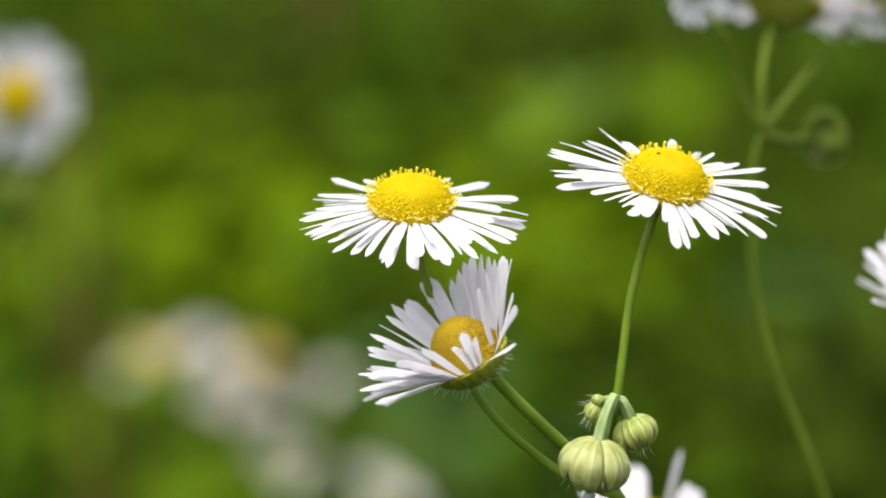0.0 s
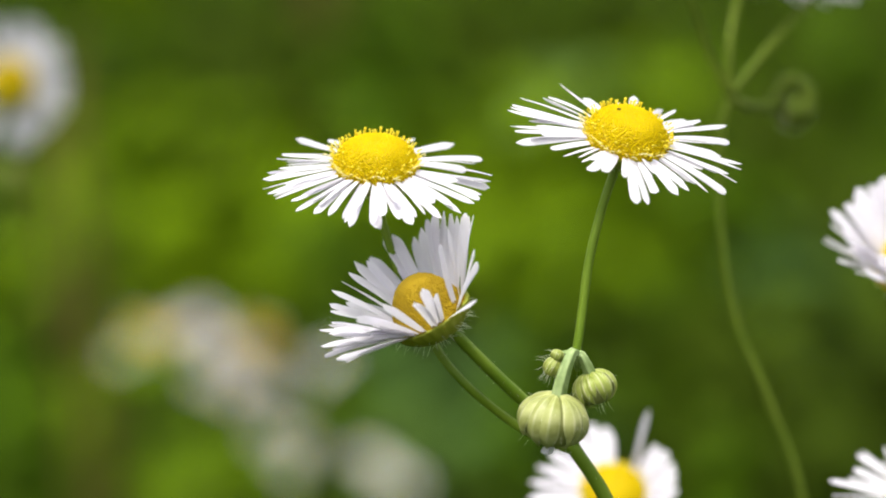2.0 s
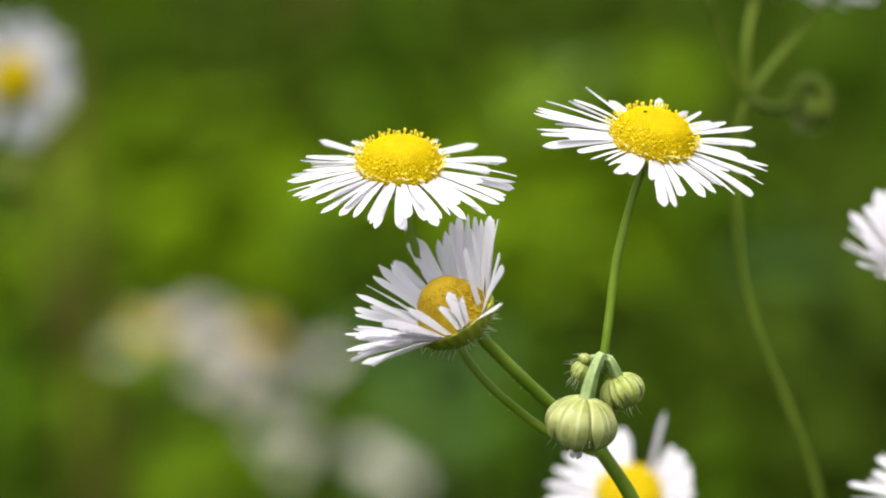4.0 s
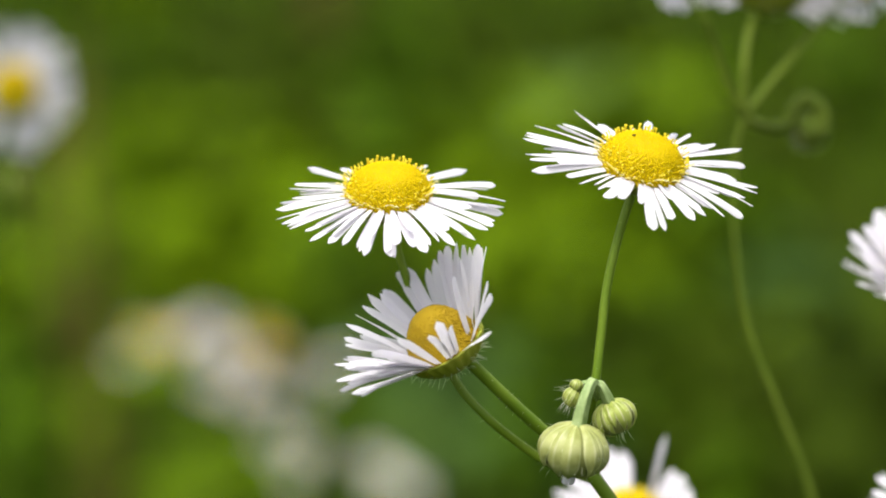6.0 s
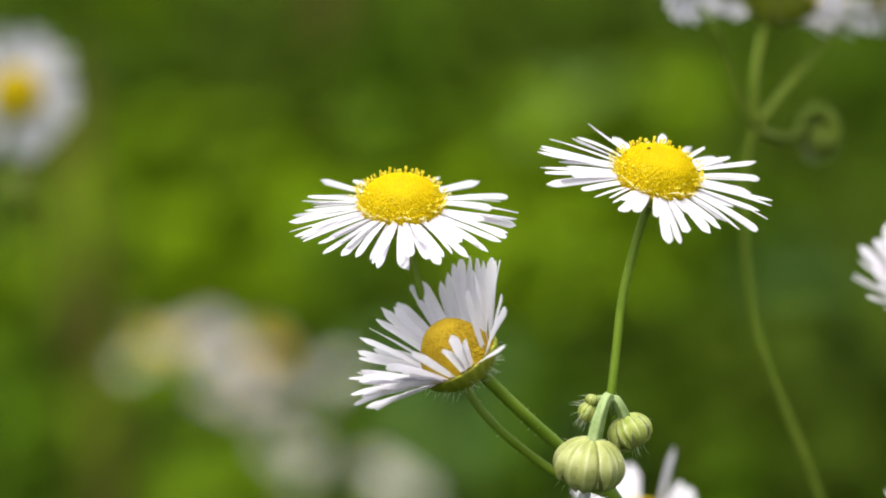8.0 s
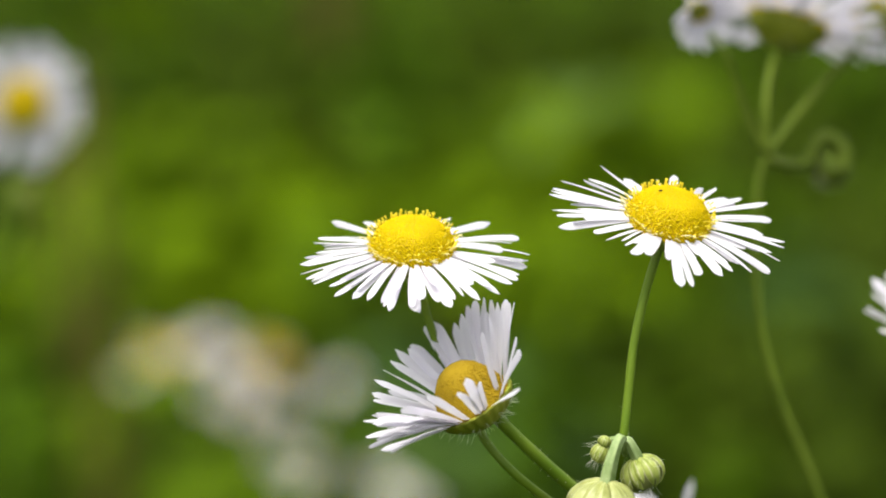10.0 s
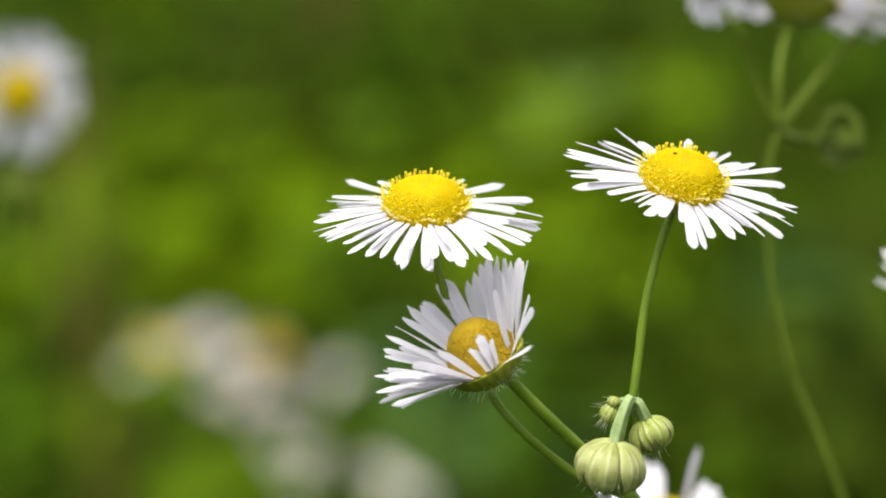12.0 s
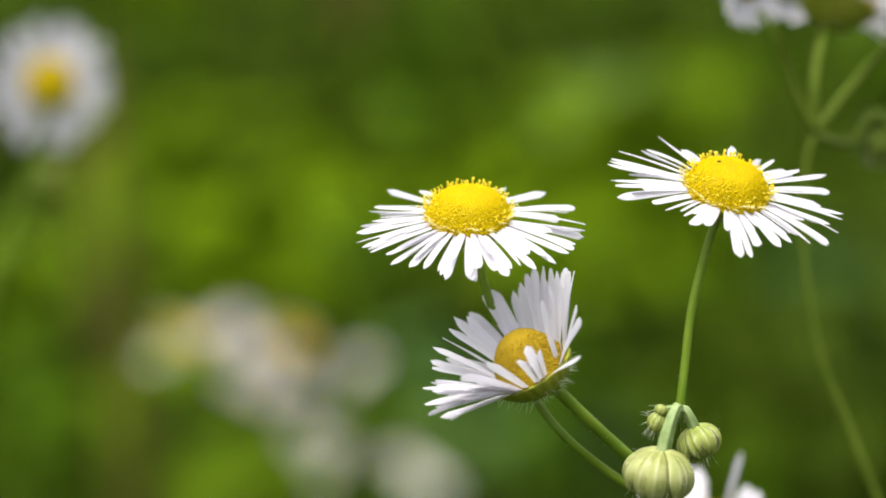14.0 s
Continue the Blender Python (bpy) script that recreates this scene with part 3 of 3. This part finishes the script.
flower_head(fork, FORK_BASE, (21.73, 20.34, -52.0), (-0.25, 0.50, -0.83), [], 28, fill=40, fill_len=8.6, fill_lift=-45, width=1.9, spread=14, scale=0.32, disc_lift=-1.4)
flower_head(fork, FORK_BASE, (37.69, 20.37, -60.0), (0.2, 0.66, -0.72), [], 29, fill=44, fill_len=4.0, fill_lift=-25, width=0.9, spread=15, scale=0.62, disc_lift=-1.4)
FORK = (27.3, 7.95, -50.0)
stem(fork, FORK_BASE, [at(*p) for p in (FORK, (27.32, 12.47, -50.0), (28.03, 15.67, -52.0), (28.94, 17.53, -55.0))], 0.36, 0.34, "stalk", 0, M_OLIVE_SHADED, rng)
stem(fork, FORK_BASE, [at(*p) for p in (FORK, (25.61, 11.24, -49.0), (24.58, 14.05, -48.0), (23.70, 16.13, -47.0), (22.28, 18.02, -47.0))], 0.32, 0.28, "stalk", 0, M_OLIVE_SHADED, rng)
stem(fork, FORK_BASE, [at(*p) for p in (FORK, (30.10, 11.35, -52.0), (33.31, 14.86, -55.0), (35.72, 17.25, -57.0), (37.09, 19.11, -57.0))], 0.36, 0.30, "stalk", 0, M_OLIVE_SHADED, rng)
stem(fork, FORK_BASE, [at(*p) for p in ((27.3, 7.8, -50.0), (28.5, 7.3, -51.0), (30.3, 7.1, -54.0), (31.7, 7.7, -56.0), (32.2, 8.9, -56.0), (33.1, 9.7, -56.0), (34.2, 9.1, -56.0), (34.7, 7.9, -56.0), (34.4, 6.6, -56.0))], 0.40, 0.62, "stalk", 200, M_OLIVE_SHADED, rng)
flower_bud(fork, FORK_BASE, (33.5, 7.0, -57.0), (0.25, 0.9, 0.2), 1.5, 1.6, 12, 34, 90, M_OLIVE_SHADED)
stem(fork, FORK_BASE, [at(*p) for p in (FORK, (26.61, 5.30, -50.0), (26.46, 1.00, -50.0), (26.56, -2.96, -50.0), (27.18, -7.74, -50.0), (28.47, -12.51, -50.0), (30.86, -18.25, -50.0), (33.48, -25.89, -50.0), (34.20, -36.25, -50.0))] + [Vector((0.052, 0.335, 0.4)), Vector((0.052, 0.335, -0.01))], 0.25, 1.0, "stem", 0, M_OLIVE_SHADED, rng)

# ---- a flower further back ----
LEFT_BASE = (-0.075, 0.445, 0.0)
left_plant = thing("fleabane_plant", LEFT_BASE, "white fleabane flower with a bud, well out of focus", "wildflower")
flower_head(left_plant, LEFT_BASE, (-53.60, 18.37, -205.0), (0.42, -0.08, 0.90), [], 30, fill=36, fill_len=5.1, fill_lift=4, width=1.05, scale=1.07)
flower_bud(left_plant, LEFT_BASE, (-53.02, 5.91, -200.0), (0.1, -0.9, 0.2), 1.9, 2.2, 13, 35, 10, M_OLIVE_SHADED)
stem(left_plant, LEFT_BASE, [at(*p) for p in ((-49.87, 15.82, -173.0), (-51.47, 9.56, -178.0), (-55.11, 0.75, -180.0), (-59.13, -12.25, -182.0), (-62.15, -31.56, -184.0))] + [Vector((-0.075, 0.445, 0.35)), Vector((-0.075, 0.445, -0.01))], 0.40, 1.2, "stem", 0, None, rng)
stem(left_plant, LEFT_BASE, [at(*p) for p in ((-49.29, 3.05, -168.0), (-51.33, 0.07, -174.0), (-57.08, -6.08, -181.0))], 0.35, 0.4, "stalk", 0, None, rng)


# ---- far fleabane, only soft blots of white and yellow ----
def far_plant(base, heads, seed):
    """A branched plant with many heads: (place, size, whether it turns its yellow disc forwards)."""
    r = random.Random(seed)
    p = thing("fleabane_plant", base, "distant white fleabane with several flowers, blurred", "wildflower", "distant fleabane")
    low = Vector(base) + Vector((0, 0, 0.30))
    stem(p, base, [low, Vector(base) + Vector((0.004, 0, 0.15)), Vector(base) - Vector((0, 0, 0.01))], 1.4, 2.4, "stem", sides=6)
    for spot, size, *front in heads:
        way = Vector((r.uniform(-0.3, 0.3), 0.55, 0.8)) if front else Vector((r.uniform(-0.4, 0.4), 0.85, r.uniform(0.4, 0.9)))
        top = at(*spot)
        flower_head(p, base, spot, way, [], r.randrange(999), fill=5 if front else 30, fill_len=2.6 if front else 5.6, fill_lift=8, width=1.4, scale=size)
        stem(p, base, [low, low.lerp(top, 0.5) + Vector((0, 0.006, -0.012)), top + Vector((0, 0.004, -0.003))], 1.0, 0.4, "stalk", sides=6)


far_plant((-0.105, 1.30, 0.0), [((-118.9, -48.2, -1120), 0.58), ((-94.2, -34.4, -920), 1.28, True), ((-87.5, -35.1, -900), 1.15, True), ((-88.3, -35.2, -1000), 0.70), ((-91.9, -36.9, -1180), 0.89), ((-78.1, -43.0, -1060), 0.81), ((-79.4, -52.9, -1000), 0.68)], 41)
far_plant((-0.060, 1.33, 0.0), [((-73.9, -59.5, -1060), 0.76), ((-64.7, -49.9, -1000), 0.73), ((-57.5, -33.8, -900), 1.15, True), ((-52.8, -36.4, -900), 1.15, True), ((-60.5, -58.5, -1060), 0.81), ((-40.9, -52.6, -1180), 0.80), ((-40.1, -52.9, -1000), 0.39)], 42)
far_plant((-0.045, 1.36, 0.0), [((-59.5, -75.0, -1060), 0.76), ((-46.0, -74.5, -1000), 0.68), ((-52.3, -86.7, -1060), 0.66), ((-25.6, -91.9, -1180), 0.80), ((-17.0, -93.5, -1120), 0.72), ((-9.5, -92.9, -1060), 0.61)], 43)


# ---- the undergrowth behind ----
def leaf(bm, p, d, length, width, rng):
    """A pointed leaf, folded along its midrib and drooping."""
    d = d.normalized()
    s = d.cross(Vector((0, 0, 1)))
    s = s.normalized() if s.length > 0.01 else Vector((1, 0, 0))
    u = s.cross(d)
    cols = []
    for t, w in ((0, 0.05), (0.3, 0.85), (0.6, 0.9), (1.0, 0.03)):
        c = p + d * length * t - Vector((0, 0, 1)) * length * 0.25 * t * t
        cols.append([bm.verts.new(c + s * width * w * 0.5 + u * width * 0.12), bm.verts.new(c), bm.verts.new(c - s * width * w * 0.5 + u * width * 0.12)])
    for a, b in zip(cols, cols[1:]):
        bm.faces.new((a[0], a[1], b[1], b[0]))
        bm.faces.new((a[1], a[2], b[2], b[1]))


def weed(top, radius, leaves, material, seed, label):
    """A broad-leaved weed: a few stalks rise from one root and spread a tuft of large leaves round the top."""
    r = random.Random(seed)
    base = Vector((top.x, top.y + 0.02, 0))
    w = thing("weed_plant", base, label, "weed", "undergrowth")
    bm_l = bmesh.new()
    tuft = top - base
    for k in range(3):
        tip = tuft + Vector((r.uniform(-1, 1), r.uniform(-1, 1), r.uniform(-0.6, 0.8))) * radius * 0.7
        bm_s = bmesh.new()
        line = tube(bm_s, [Vector((tip.x * 0.2, tip.y * 0.2, -0.01)), tip * 0.5 + Vector((0, 0, 0.01)), tip], 0.0025, 0.001, 5, 4)
        part("stalk", bm_s, M_STEM, w)
        for j in range(leaves // 3):
            p = tip + Vector((r.uniform(-1, 1), r.uniform(-1, 1), r.uniform(-1, 0.6))) * radius * 0.55
            b = r.uniform(0, 6.283)
            size = radius * r.uniform(0.8, 1.5)
            leaf(bm_l, p, Vector((math.cos(b), math.sin(b), r.uniform(-1.1, 0.5))), size, size * r.uniform(0.5, 0.75), r)
        for j in range(5):
            p = line[r.randrange(2, len(line))]
            b = r.uniform(0, 6.283)
            leaf(bm_l, p, Vector((math.cos(b), math.sin(b), 0.2)), radius * r.uniform(0.5, 0.9), radius * 0.4, r)
    part("foliage", bm_l, material, w, kind="stuff")
    return w


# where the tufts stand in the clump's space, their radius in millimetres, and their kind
# lime tufts paint in the sunlit patches, dark ones the shade between them
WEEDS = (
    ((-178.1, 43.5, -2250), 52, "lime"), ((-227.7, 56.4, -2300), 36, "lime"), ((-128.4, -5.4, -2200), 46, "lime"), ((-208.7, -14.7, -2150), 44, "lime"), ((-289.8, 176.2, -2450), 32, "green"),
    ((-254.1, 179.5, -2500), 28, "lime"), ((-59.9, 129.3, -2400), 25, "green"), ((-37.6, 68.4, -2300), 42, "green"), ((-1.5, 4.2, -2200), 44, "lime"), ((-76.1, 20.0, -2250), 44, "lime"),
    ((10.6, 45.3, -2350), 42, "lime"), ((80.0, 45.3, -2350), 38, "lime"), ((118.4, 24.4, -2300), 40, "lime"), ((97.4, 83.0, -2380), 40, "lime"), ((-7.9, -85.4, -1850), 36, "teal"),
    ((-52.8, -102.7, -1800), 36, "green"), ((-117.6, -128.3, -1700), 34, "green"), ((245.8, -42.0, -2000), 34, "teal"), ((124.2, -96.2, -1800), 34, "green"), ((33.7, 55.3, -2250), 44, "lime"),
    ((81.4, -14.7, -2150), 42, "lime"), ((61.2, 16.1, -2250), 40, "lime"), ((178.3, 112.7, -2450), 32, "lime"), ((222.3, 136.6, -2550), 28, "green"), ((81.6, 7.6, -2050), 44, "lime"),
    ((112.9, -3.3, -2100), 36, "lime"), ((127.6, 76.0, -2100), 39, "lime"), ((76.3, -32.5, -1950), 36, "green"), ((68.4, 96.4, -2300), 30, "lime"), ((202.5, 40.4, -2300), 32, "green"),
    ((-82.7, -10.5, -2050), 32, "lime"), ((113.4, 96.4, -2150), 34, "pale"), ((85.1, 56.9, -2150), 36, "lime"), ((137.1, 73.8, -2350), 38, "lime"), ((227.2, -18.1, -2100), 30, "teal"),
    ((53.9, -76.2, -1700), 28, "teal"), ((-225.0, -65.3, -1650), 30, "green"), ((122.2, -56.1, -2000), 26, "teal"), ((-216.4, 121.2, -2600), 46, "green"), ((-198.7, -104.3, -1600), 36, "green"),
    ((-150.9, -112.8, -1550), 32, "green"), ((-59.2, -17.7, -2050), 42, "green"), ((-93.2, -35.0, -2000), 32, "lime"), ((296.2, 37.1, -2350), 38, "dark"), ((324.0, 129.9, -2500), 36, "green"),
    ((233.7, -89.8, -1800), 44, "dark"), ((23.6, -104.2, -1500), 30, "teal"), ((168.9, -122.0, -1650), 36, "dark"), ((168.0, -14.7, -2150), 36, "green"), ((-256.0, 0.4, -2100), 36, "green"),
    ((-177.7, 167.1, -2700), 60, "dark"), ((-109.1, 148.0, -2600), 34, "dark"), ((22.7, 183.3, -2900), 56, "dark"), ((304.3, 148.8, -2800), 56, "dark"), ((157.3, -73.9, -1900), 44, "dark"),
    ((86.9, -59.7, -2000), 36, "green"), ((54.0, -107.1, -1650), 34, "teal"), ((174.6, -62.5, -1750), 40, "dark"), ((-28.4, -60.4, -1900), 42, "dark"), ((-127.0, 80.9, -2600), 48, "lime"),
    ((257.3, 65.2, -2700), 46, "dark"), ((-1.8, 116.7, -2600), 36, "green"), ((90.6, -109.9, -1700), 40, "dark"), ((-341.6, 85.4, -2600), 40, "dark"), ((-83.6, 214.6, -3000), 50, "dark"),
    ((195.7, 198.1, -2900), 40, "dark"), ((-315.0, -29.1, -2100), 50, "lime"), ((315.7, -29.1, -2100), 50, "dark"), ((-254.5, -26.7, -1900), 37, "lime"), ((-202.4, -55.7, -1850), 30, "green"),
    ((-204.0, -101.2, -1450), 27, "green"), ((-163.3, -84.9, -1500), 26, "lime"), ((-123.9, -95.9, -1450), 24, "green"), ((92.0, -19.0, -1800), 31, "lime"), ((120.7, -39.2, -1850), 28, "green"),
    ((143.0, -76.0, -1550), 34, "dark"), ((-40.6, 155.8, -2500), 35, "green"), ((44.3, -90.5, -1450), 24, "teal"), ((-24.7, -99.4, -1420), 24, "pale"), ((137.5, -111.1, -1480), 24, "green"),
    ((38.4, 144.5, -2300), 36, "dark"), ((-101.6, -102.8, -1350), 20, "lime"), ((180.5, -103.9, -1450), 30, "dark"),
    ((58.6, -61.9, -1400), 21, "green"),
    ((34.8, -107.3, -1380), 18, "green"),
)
KIND = {"lime": (M_LIME, "leafy weed in brighter yellow-green for sunlit leaves, far out of focus"), "green": (M_GREEN, "mid-green leafy weed, far out of focus"), "pale": (M_PALE, "pale green leafy weed, far out of focus"),
        "teal": (M_TEAL, "bluish-green leafy weed, far out of focus"), "dark": (M_DARK, "leafy weed in darker green for a shaded gap, far out of focus")}
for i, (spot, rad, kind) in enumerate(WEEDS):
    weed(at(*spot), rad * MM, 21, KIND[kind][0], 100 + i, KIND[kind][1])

# low plants that cover the ground all round
for material, count, seed in ((M_GREEN, 15000, 71), (M_DARK, 15000, 72)):
    r = random.Random(seed)
    bm = bmesh.new()
    for k in range(count):
        if k % 3 == 0:
            y = r.uniform(0.7, 6.5)
            x = r.uniform(-1, 1) * (0.25 + 0.28 * y)
        else:
            x, y = r.gauss(0, 2.6), r.gauss(2.4, 2.8)
        z = r.uniform(0.0, 0.13) + 0.05 * noise.noise(Vector((x * 4, y * 4, seed)))
        b = r.uniform(0, 6.283)
        size = r.uniform(0.04, 0.09) * (1.7 if k % 3 else 1)
        leaf(bm, Vector((x, y, max(0.0, z))), Vector((math.cos(b), math.sin(b), r.uniform(0.0, 0.9))), size, size * r.uniform(0.3, 0.45), r)
    tagged(new("undergrowth", mesh_of(bm, "undergrowth", material)), "dense low green herbs covering the ground", "undergrowth", kind="stuff")

# dry stalks standing among the weeds
for x, y, h, thick in ((-0.144, 1.45, 0.56, 3.4), (-0.162, 1.52, 0.53, 3.2), (-0.20, 2.0, 0.5, 2.6), (-0.100, 2.8, 0.62, 6.0), (-0.088, 2.75, 0.58, 5.0), (-0.108, 2.9, 0.6, 5.0), (0.02, 2.2, 0.30, 2.6)):
    d = thing("dry_stalk", (x, y, 0), "dry brown dead stalk among green weeds", "stalk", "dry stalks")
    stem(d, (x, y, 0), [Vector((x, y, -0.01)), Vector((x + 0.01, y, h * 0.5)), Vector((x - 0.005, y, h))], thick, thick * 0.6, "stem", 0, M_DRY, sides=7)
    for share, side in ((0.62, 1), (0.78, -1)):
        fork_at = Vector((x + 0.004, y, h * share))
        stem(d, (x, y, 0), [fork_at, fork_at + Vector((0.012 * side, 0.004, 0.03)), fork_at + Vector((0.02 * side, 0.006, 0.075))], thick * 0.45, thick * 0.25, "twig", 0, M_DRY, sides=6)


# ---- sway in the wind: seconds, millimetres to the right and upwards, lean in degrees ----
SWAY_MAIN = [
    (0, 0.322, 2.795, -1.208), (0.5, 0.403, 3.266, -1.503), (1, -0.112, 3.789, -0.918), (1.5, -1.092, 4.593, -1.687),
    (2, -2.404, 4.803, -1.459), (2.5, -3.26, 4.154, -0.221), (3, -1.938, 3.946, -0.608), (3.2, -1.088, 4.026, -0.658),
    (5.3, -1.05, 4.272, -1.873), (5.5, -0.98, 3.902, -1.483), (6, -1.555, 2.93, -0.323), (6.5, -1.301, 2.092, -0.302),
    (7, -0.662, 1.915, -0.686), (7.5, -0.49, 2.049, -0.741), (7.7, -1, 2.309, -0.241), (9.8, -0.2, 0.2, 0),
    (10, 0, 0, 0), (10.5, 0.481, 1.009, -0.012), (11, 1.36, 2.361, -0.863), (11.5, 1.315, 2.959, -1.512),
    (12, 0.874, 2.283, -1.137), (12.5, 0.628, 1.413, -0.396), (13, 1.024, 1.078, -0.253), (13.5, 1.674, 1.168, -0.294),
    (14, 2.429, 1.05, -0.283),
]
SWAY_BACK = [
    (0, 0.354, 2.23), (0.5, 0.374, 2.635), (1, 0.006, 3.169), (1.5, -1.024, 3.85),
    (2, -2.182, 4.073), (2.5, -2.737, 3.573), (3, -1.596, 3.335), (3.2, -0.616, 3.425),
    (5.3, -0.976, 3.607), (5.5, -0.876, 3.207), (6, -1.19, 2.396), (6.5, -0.952, 1.624),
    (7, -0.437, 1.42), (7.5, -0.288, 1.532), (7.7, -0.838, 1.832), (9.8, 0.362, 0.2),
    (10, 0.562, 0), (10.5, 0.985, 0.93), (11, 1.629, 2.099), (11.5, 1.474, 2.597),
    (12, 1.142, 2.007), (12.5, 1.05, 1.271), (13, 1.437, 0.977), (13.5, 2.016, 1.059),
    (14, 2.699, 0.956),
]
SWAY_RIGHT = [
    (0, 0.089, 2.06), (0.5, 0.314, 2.35), (1, -0.269, 2.999), (1.5, -1.188, 3.491),
    (2, -2.394, 3.827), (2.5, -3.201, 3.627), (3, -1.814, 3.267), (3.2, -0.974, 3.267),
    (5.3, -0.743, 3.106), (5.5, -0.873, 2.976), (6, -1.32, 2.463), (6.5, -1.166, 1.792),
    (7, -0.474, 1.478), (7.5, -0.494, 1.614), (7.7, -0.844, 1.834), (9.8, -0.13, 0.18),
    (10, 0, 0), (10.5, 0.515, 0.829), (11, 1.298, 1.815), (11.5, 1.343, 2.086),
    (12, 0.874, 1.636), (12.5, 0.558, 1.145), (13, 0.963, 0.786), (13.5, 1.331, 0.876),
    (14, 1.958, 0.708),
]
SWAY_FORK = [
    (0, 0.396, 1.739), (0.5, 0.787, 2.058), (1, 0.075, 2.697), (1.5, -0.712, 3.164),
    (2, -2.183, 3.239), (2.5, -3.361, 3.092), (3, -1.912, 2.476), (3.2, -0.892, 2.576),
    (5.3, -0.514, 2.867), (5.5, -0.664, 2.527), (6, -1.375, 1.965), (6.5, -1.279, 1.224),
    (7, -0.591, 1.029), (7.5, -0.465, 1.25), (7.7, -0.765, 1.45), (9.8, -0.2, 0.15),
    (10, 0, 0), (10.5, 0.343, 0.615), (11, 1.495, 1.62), (11.5, 1.694, 1.768),
    (12, 1.103, 1.423), (12.5, 0.612, 1.029), (13, 0.835, 0.564), (13.5, 1.571, 0.638),
    (14, 2.114, 0.465),
]
SWAY_LEFT = [
    (0, 0.363, 0.516), (0.5, 0.401, 0.439), (1, 0.329, 0.295), (1.5, -0.187, 0.216),
    (2, -0.403, 0.113), (2.5, -0.742, 0.548), (3, 0.658, -0.259), (3.2, 0.728, -0.119),
    (5.3, -0.924, 0.187), (5.5, -0.994, 0.257), (6, -0.519, -0.038), (6.5, -0.483, 0.077),
    (7, -0.555, 0.108), (7.5, -0.812, 0.331), (7.7, -0.742, 0.111), (9.8, -0.36, 0),
    (10, 0, 0), (10.5, -0.041, 0.259), (11, 0.144, 0.555), (11.5, -0.221, 0.113),
    (12, -0.336, 0.259), (12.5, -0.185, 0.115), (13, 0.034, 0.19), (13.5, -0.074, 0.293),
    (14, 0.401, 0.365),
]
# the heads nod a little on their stalks: seconds, millimetres to the right and upwards
NOD_FLAT = [
    (0, 0.112, -0.188), (0.5, 0.143, -0.254), (1, 0.133, -0.341), (1.5, 0.253, -0.447), (2, 0.364, -0.561),
    (2.5, 0.32, -0.522), (3, 0.279, -0.392), (5.5, 0.204, -0.253), (6, 0.193, -0.185), (6.5, 0.086, -0.079),
    (7, 0.094, -0.002), (7.5, 0.082, 0.039), (10, 0, -0), (10.5, 0.046, -0.132), (11, 0.03, -0.168),
    (11.5, 0.043, -0.19), (12, 0.039, -0.171), (12.5, 0.02, -0.127), (13, 0.005, -0.097), (13.5, -0.038, -0.132),
    (14, -0.097, -0.096),
]
NOD_TILTED = [
    (0, -0.046, -0.171), (0.5, -0.028, -0.144), (1, -0.016, -0.232), (1.5, -0.048, -0.219), (2, -0.045, -0.221),
    (2.5, -0.055, -0.264), (3, -0.044, -0.197), (5.5, -0.026, -0.09), (6, -0, -0.023), (6.5, 0.012, 0.016),
    (7, 0.013, 0.094), (7.5, -0.005, 0.089), (10, 0, -0), (10.5, -0.014, -0.069), (11, 0.003, -0.079),
    (11.5, -0.004, -0.081), (12, 0.003, -0.056), (12.5, 0.007, -0.062), (13, 0.001, -0.077), (13.5, 0.016, -0.099),
    (14, 0.017, -0.127),
]
NOD_CUP = [
    (0, 0.036, 0.018), (0.5, -0.006, 0.036), (1, 0.062, -0.032), (1.5, 0.139, -0.024), (2, 0.211, -0.153),
    (2.5, 0.297, -0.198), (3, 0.089, -0.105), (5.5, -0.008, -0.028), (6, -0.053, -0.106), (6.5, -0.041, -0.061),
    (7, -0.144, -0.017), (7.5, -0.146, 0.028), (10, 0, -0), (10.5, 0.112, -0.008), (11, 0.072, 0.018),
    (11.5, 0.088, 0.042), (12, 0.069, 0.033), (12.5, 0.094, -0.039), (13, 0.057, -0.015), (13.5, 0.081, 0.009),
    (14, 0.144, -0.012),
]


def sway(ob, base, pivot, rows):
    inv = SPACE.inverted()
    p = Matrix.Translation(Vector(pivot) * MM)
    out = []
    for t, u, v, *lean in rows:
        step = Matrix.Translation(Vector((u, v, 0)) * MM) @ p @ Matrix.Rotation(radians(lean[0] if lean else 0), 4, 'Z') @ p.inverted()
        out.append((t, SPACE @ step @ inv @ Matrix.Translation(base)))
    walk(ob, out)


def nod(head, rows):
    rest = head.matrix_basis.copy()
    walk(head, [(t, Matrix.Translation((AX_U * u + AX_V * v) * MM) @ rest) for t, u, v in rows])


def motions():
    sway(main, MAIN_BASE, (6.43, -6.35, 0.0), SWAY_MAIN)
    sway(back, BACK_BASE, (0, 0, 0), SWAY_BACK)
    sway(right, RIGHT_BASE, (0, 0, 0), SWAY_RIGHT)
    sway(fork, FORK_BASE, (0, 0, 0), SWAY_FORK)
    sway(left_plant, LEFT_BASE, (0, 0, 0), SWAY_LEFT)
    nod(head_flat, NOD_FLAT)
    nod(head_tilted, NOD_TILTED)
    nod(head_cup, NOD_CUP)


motions()
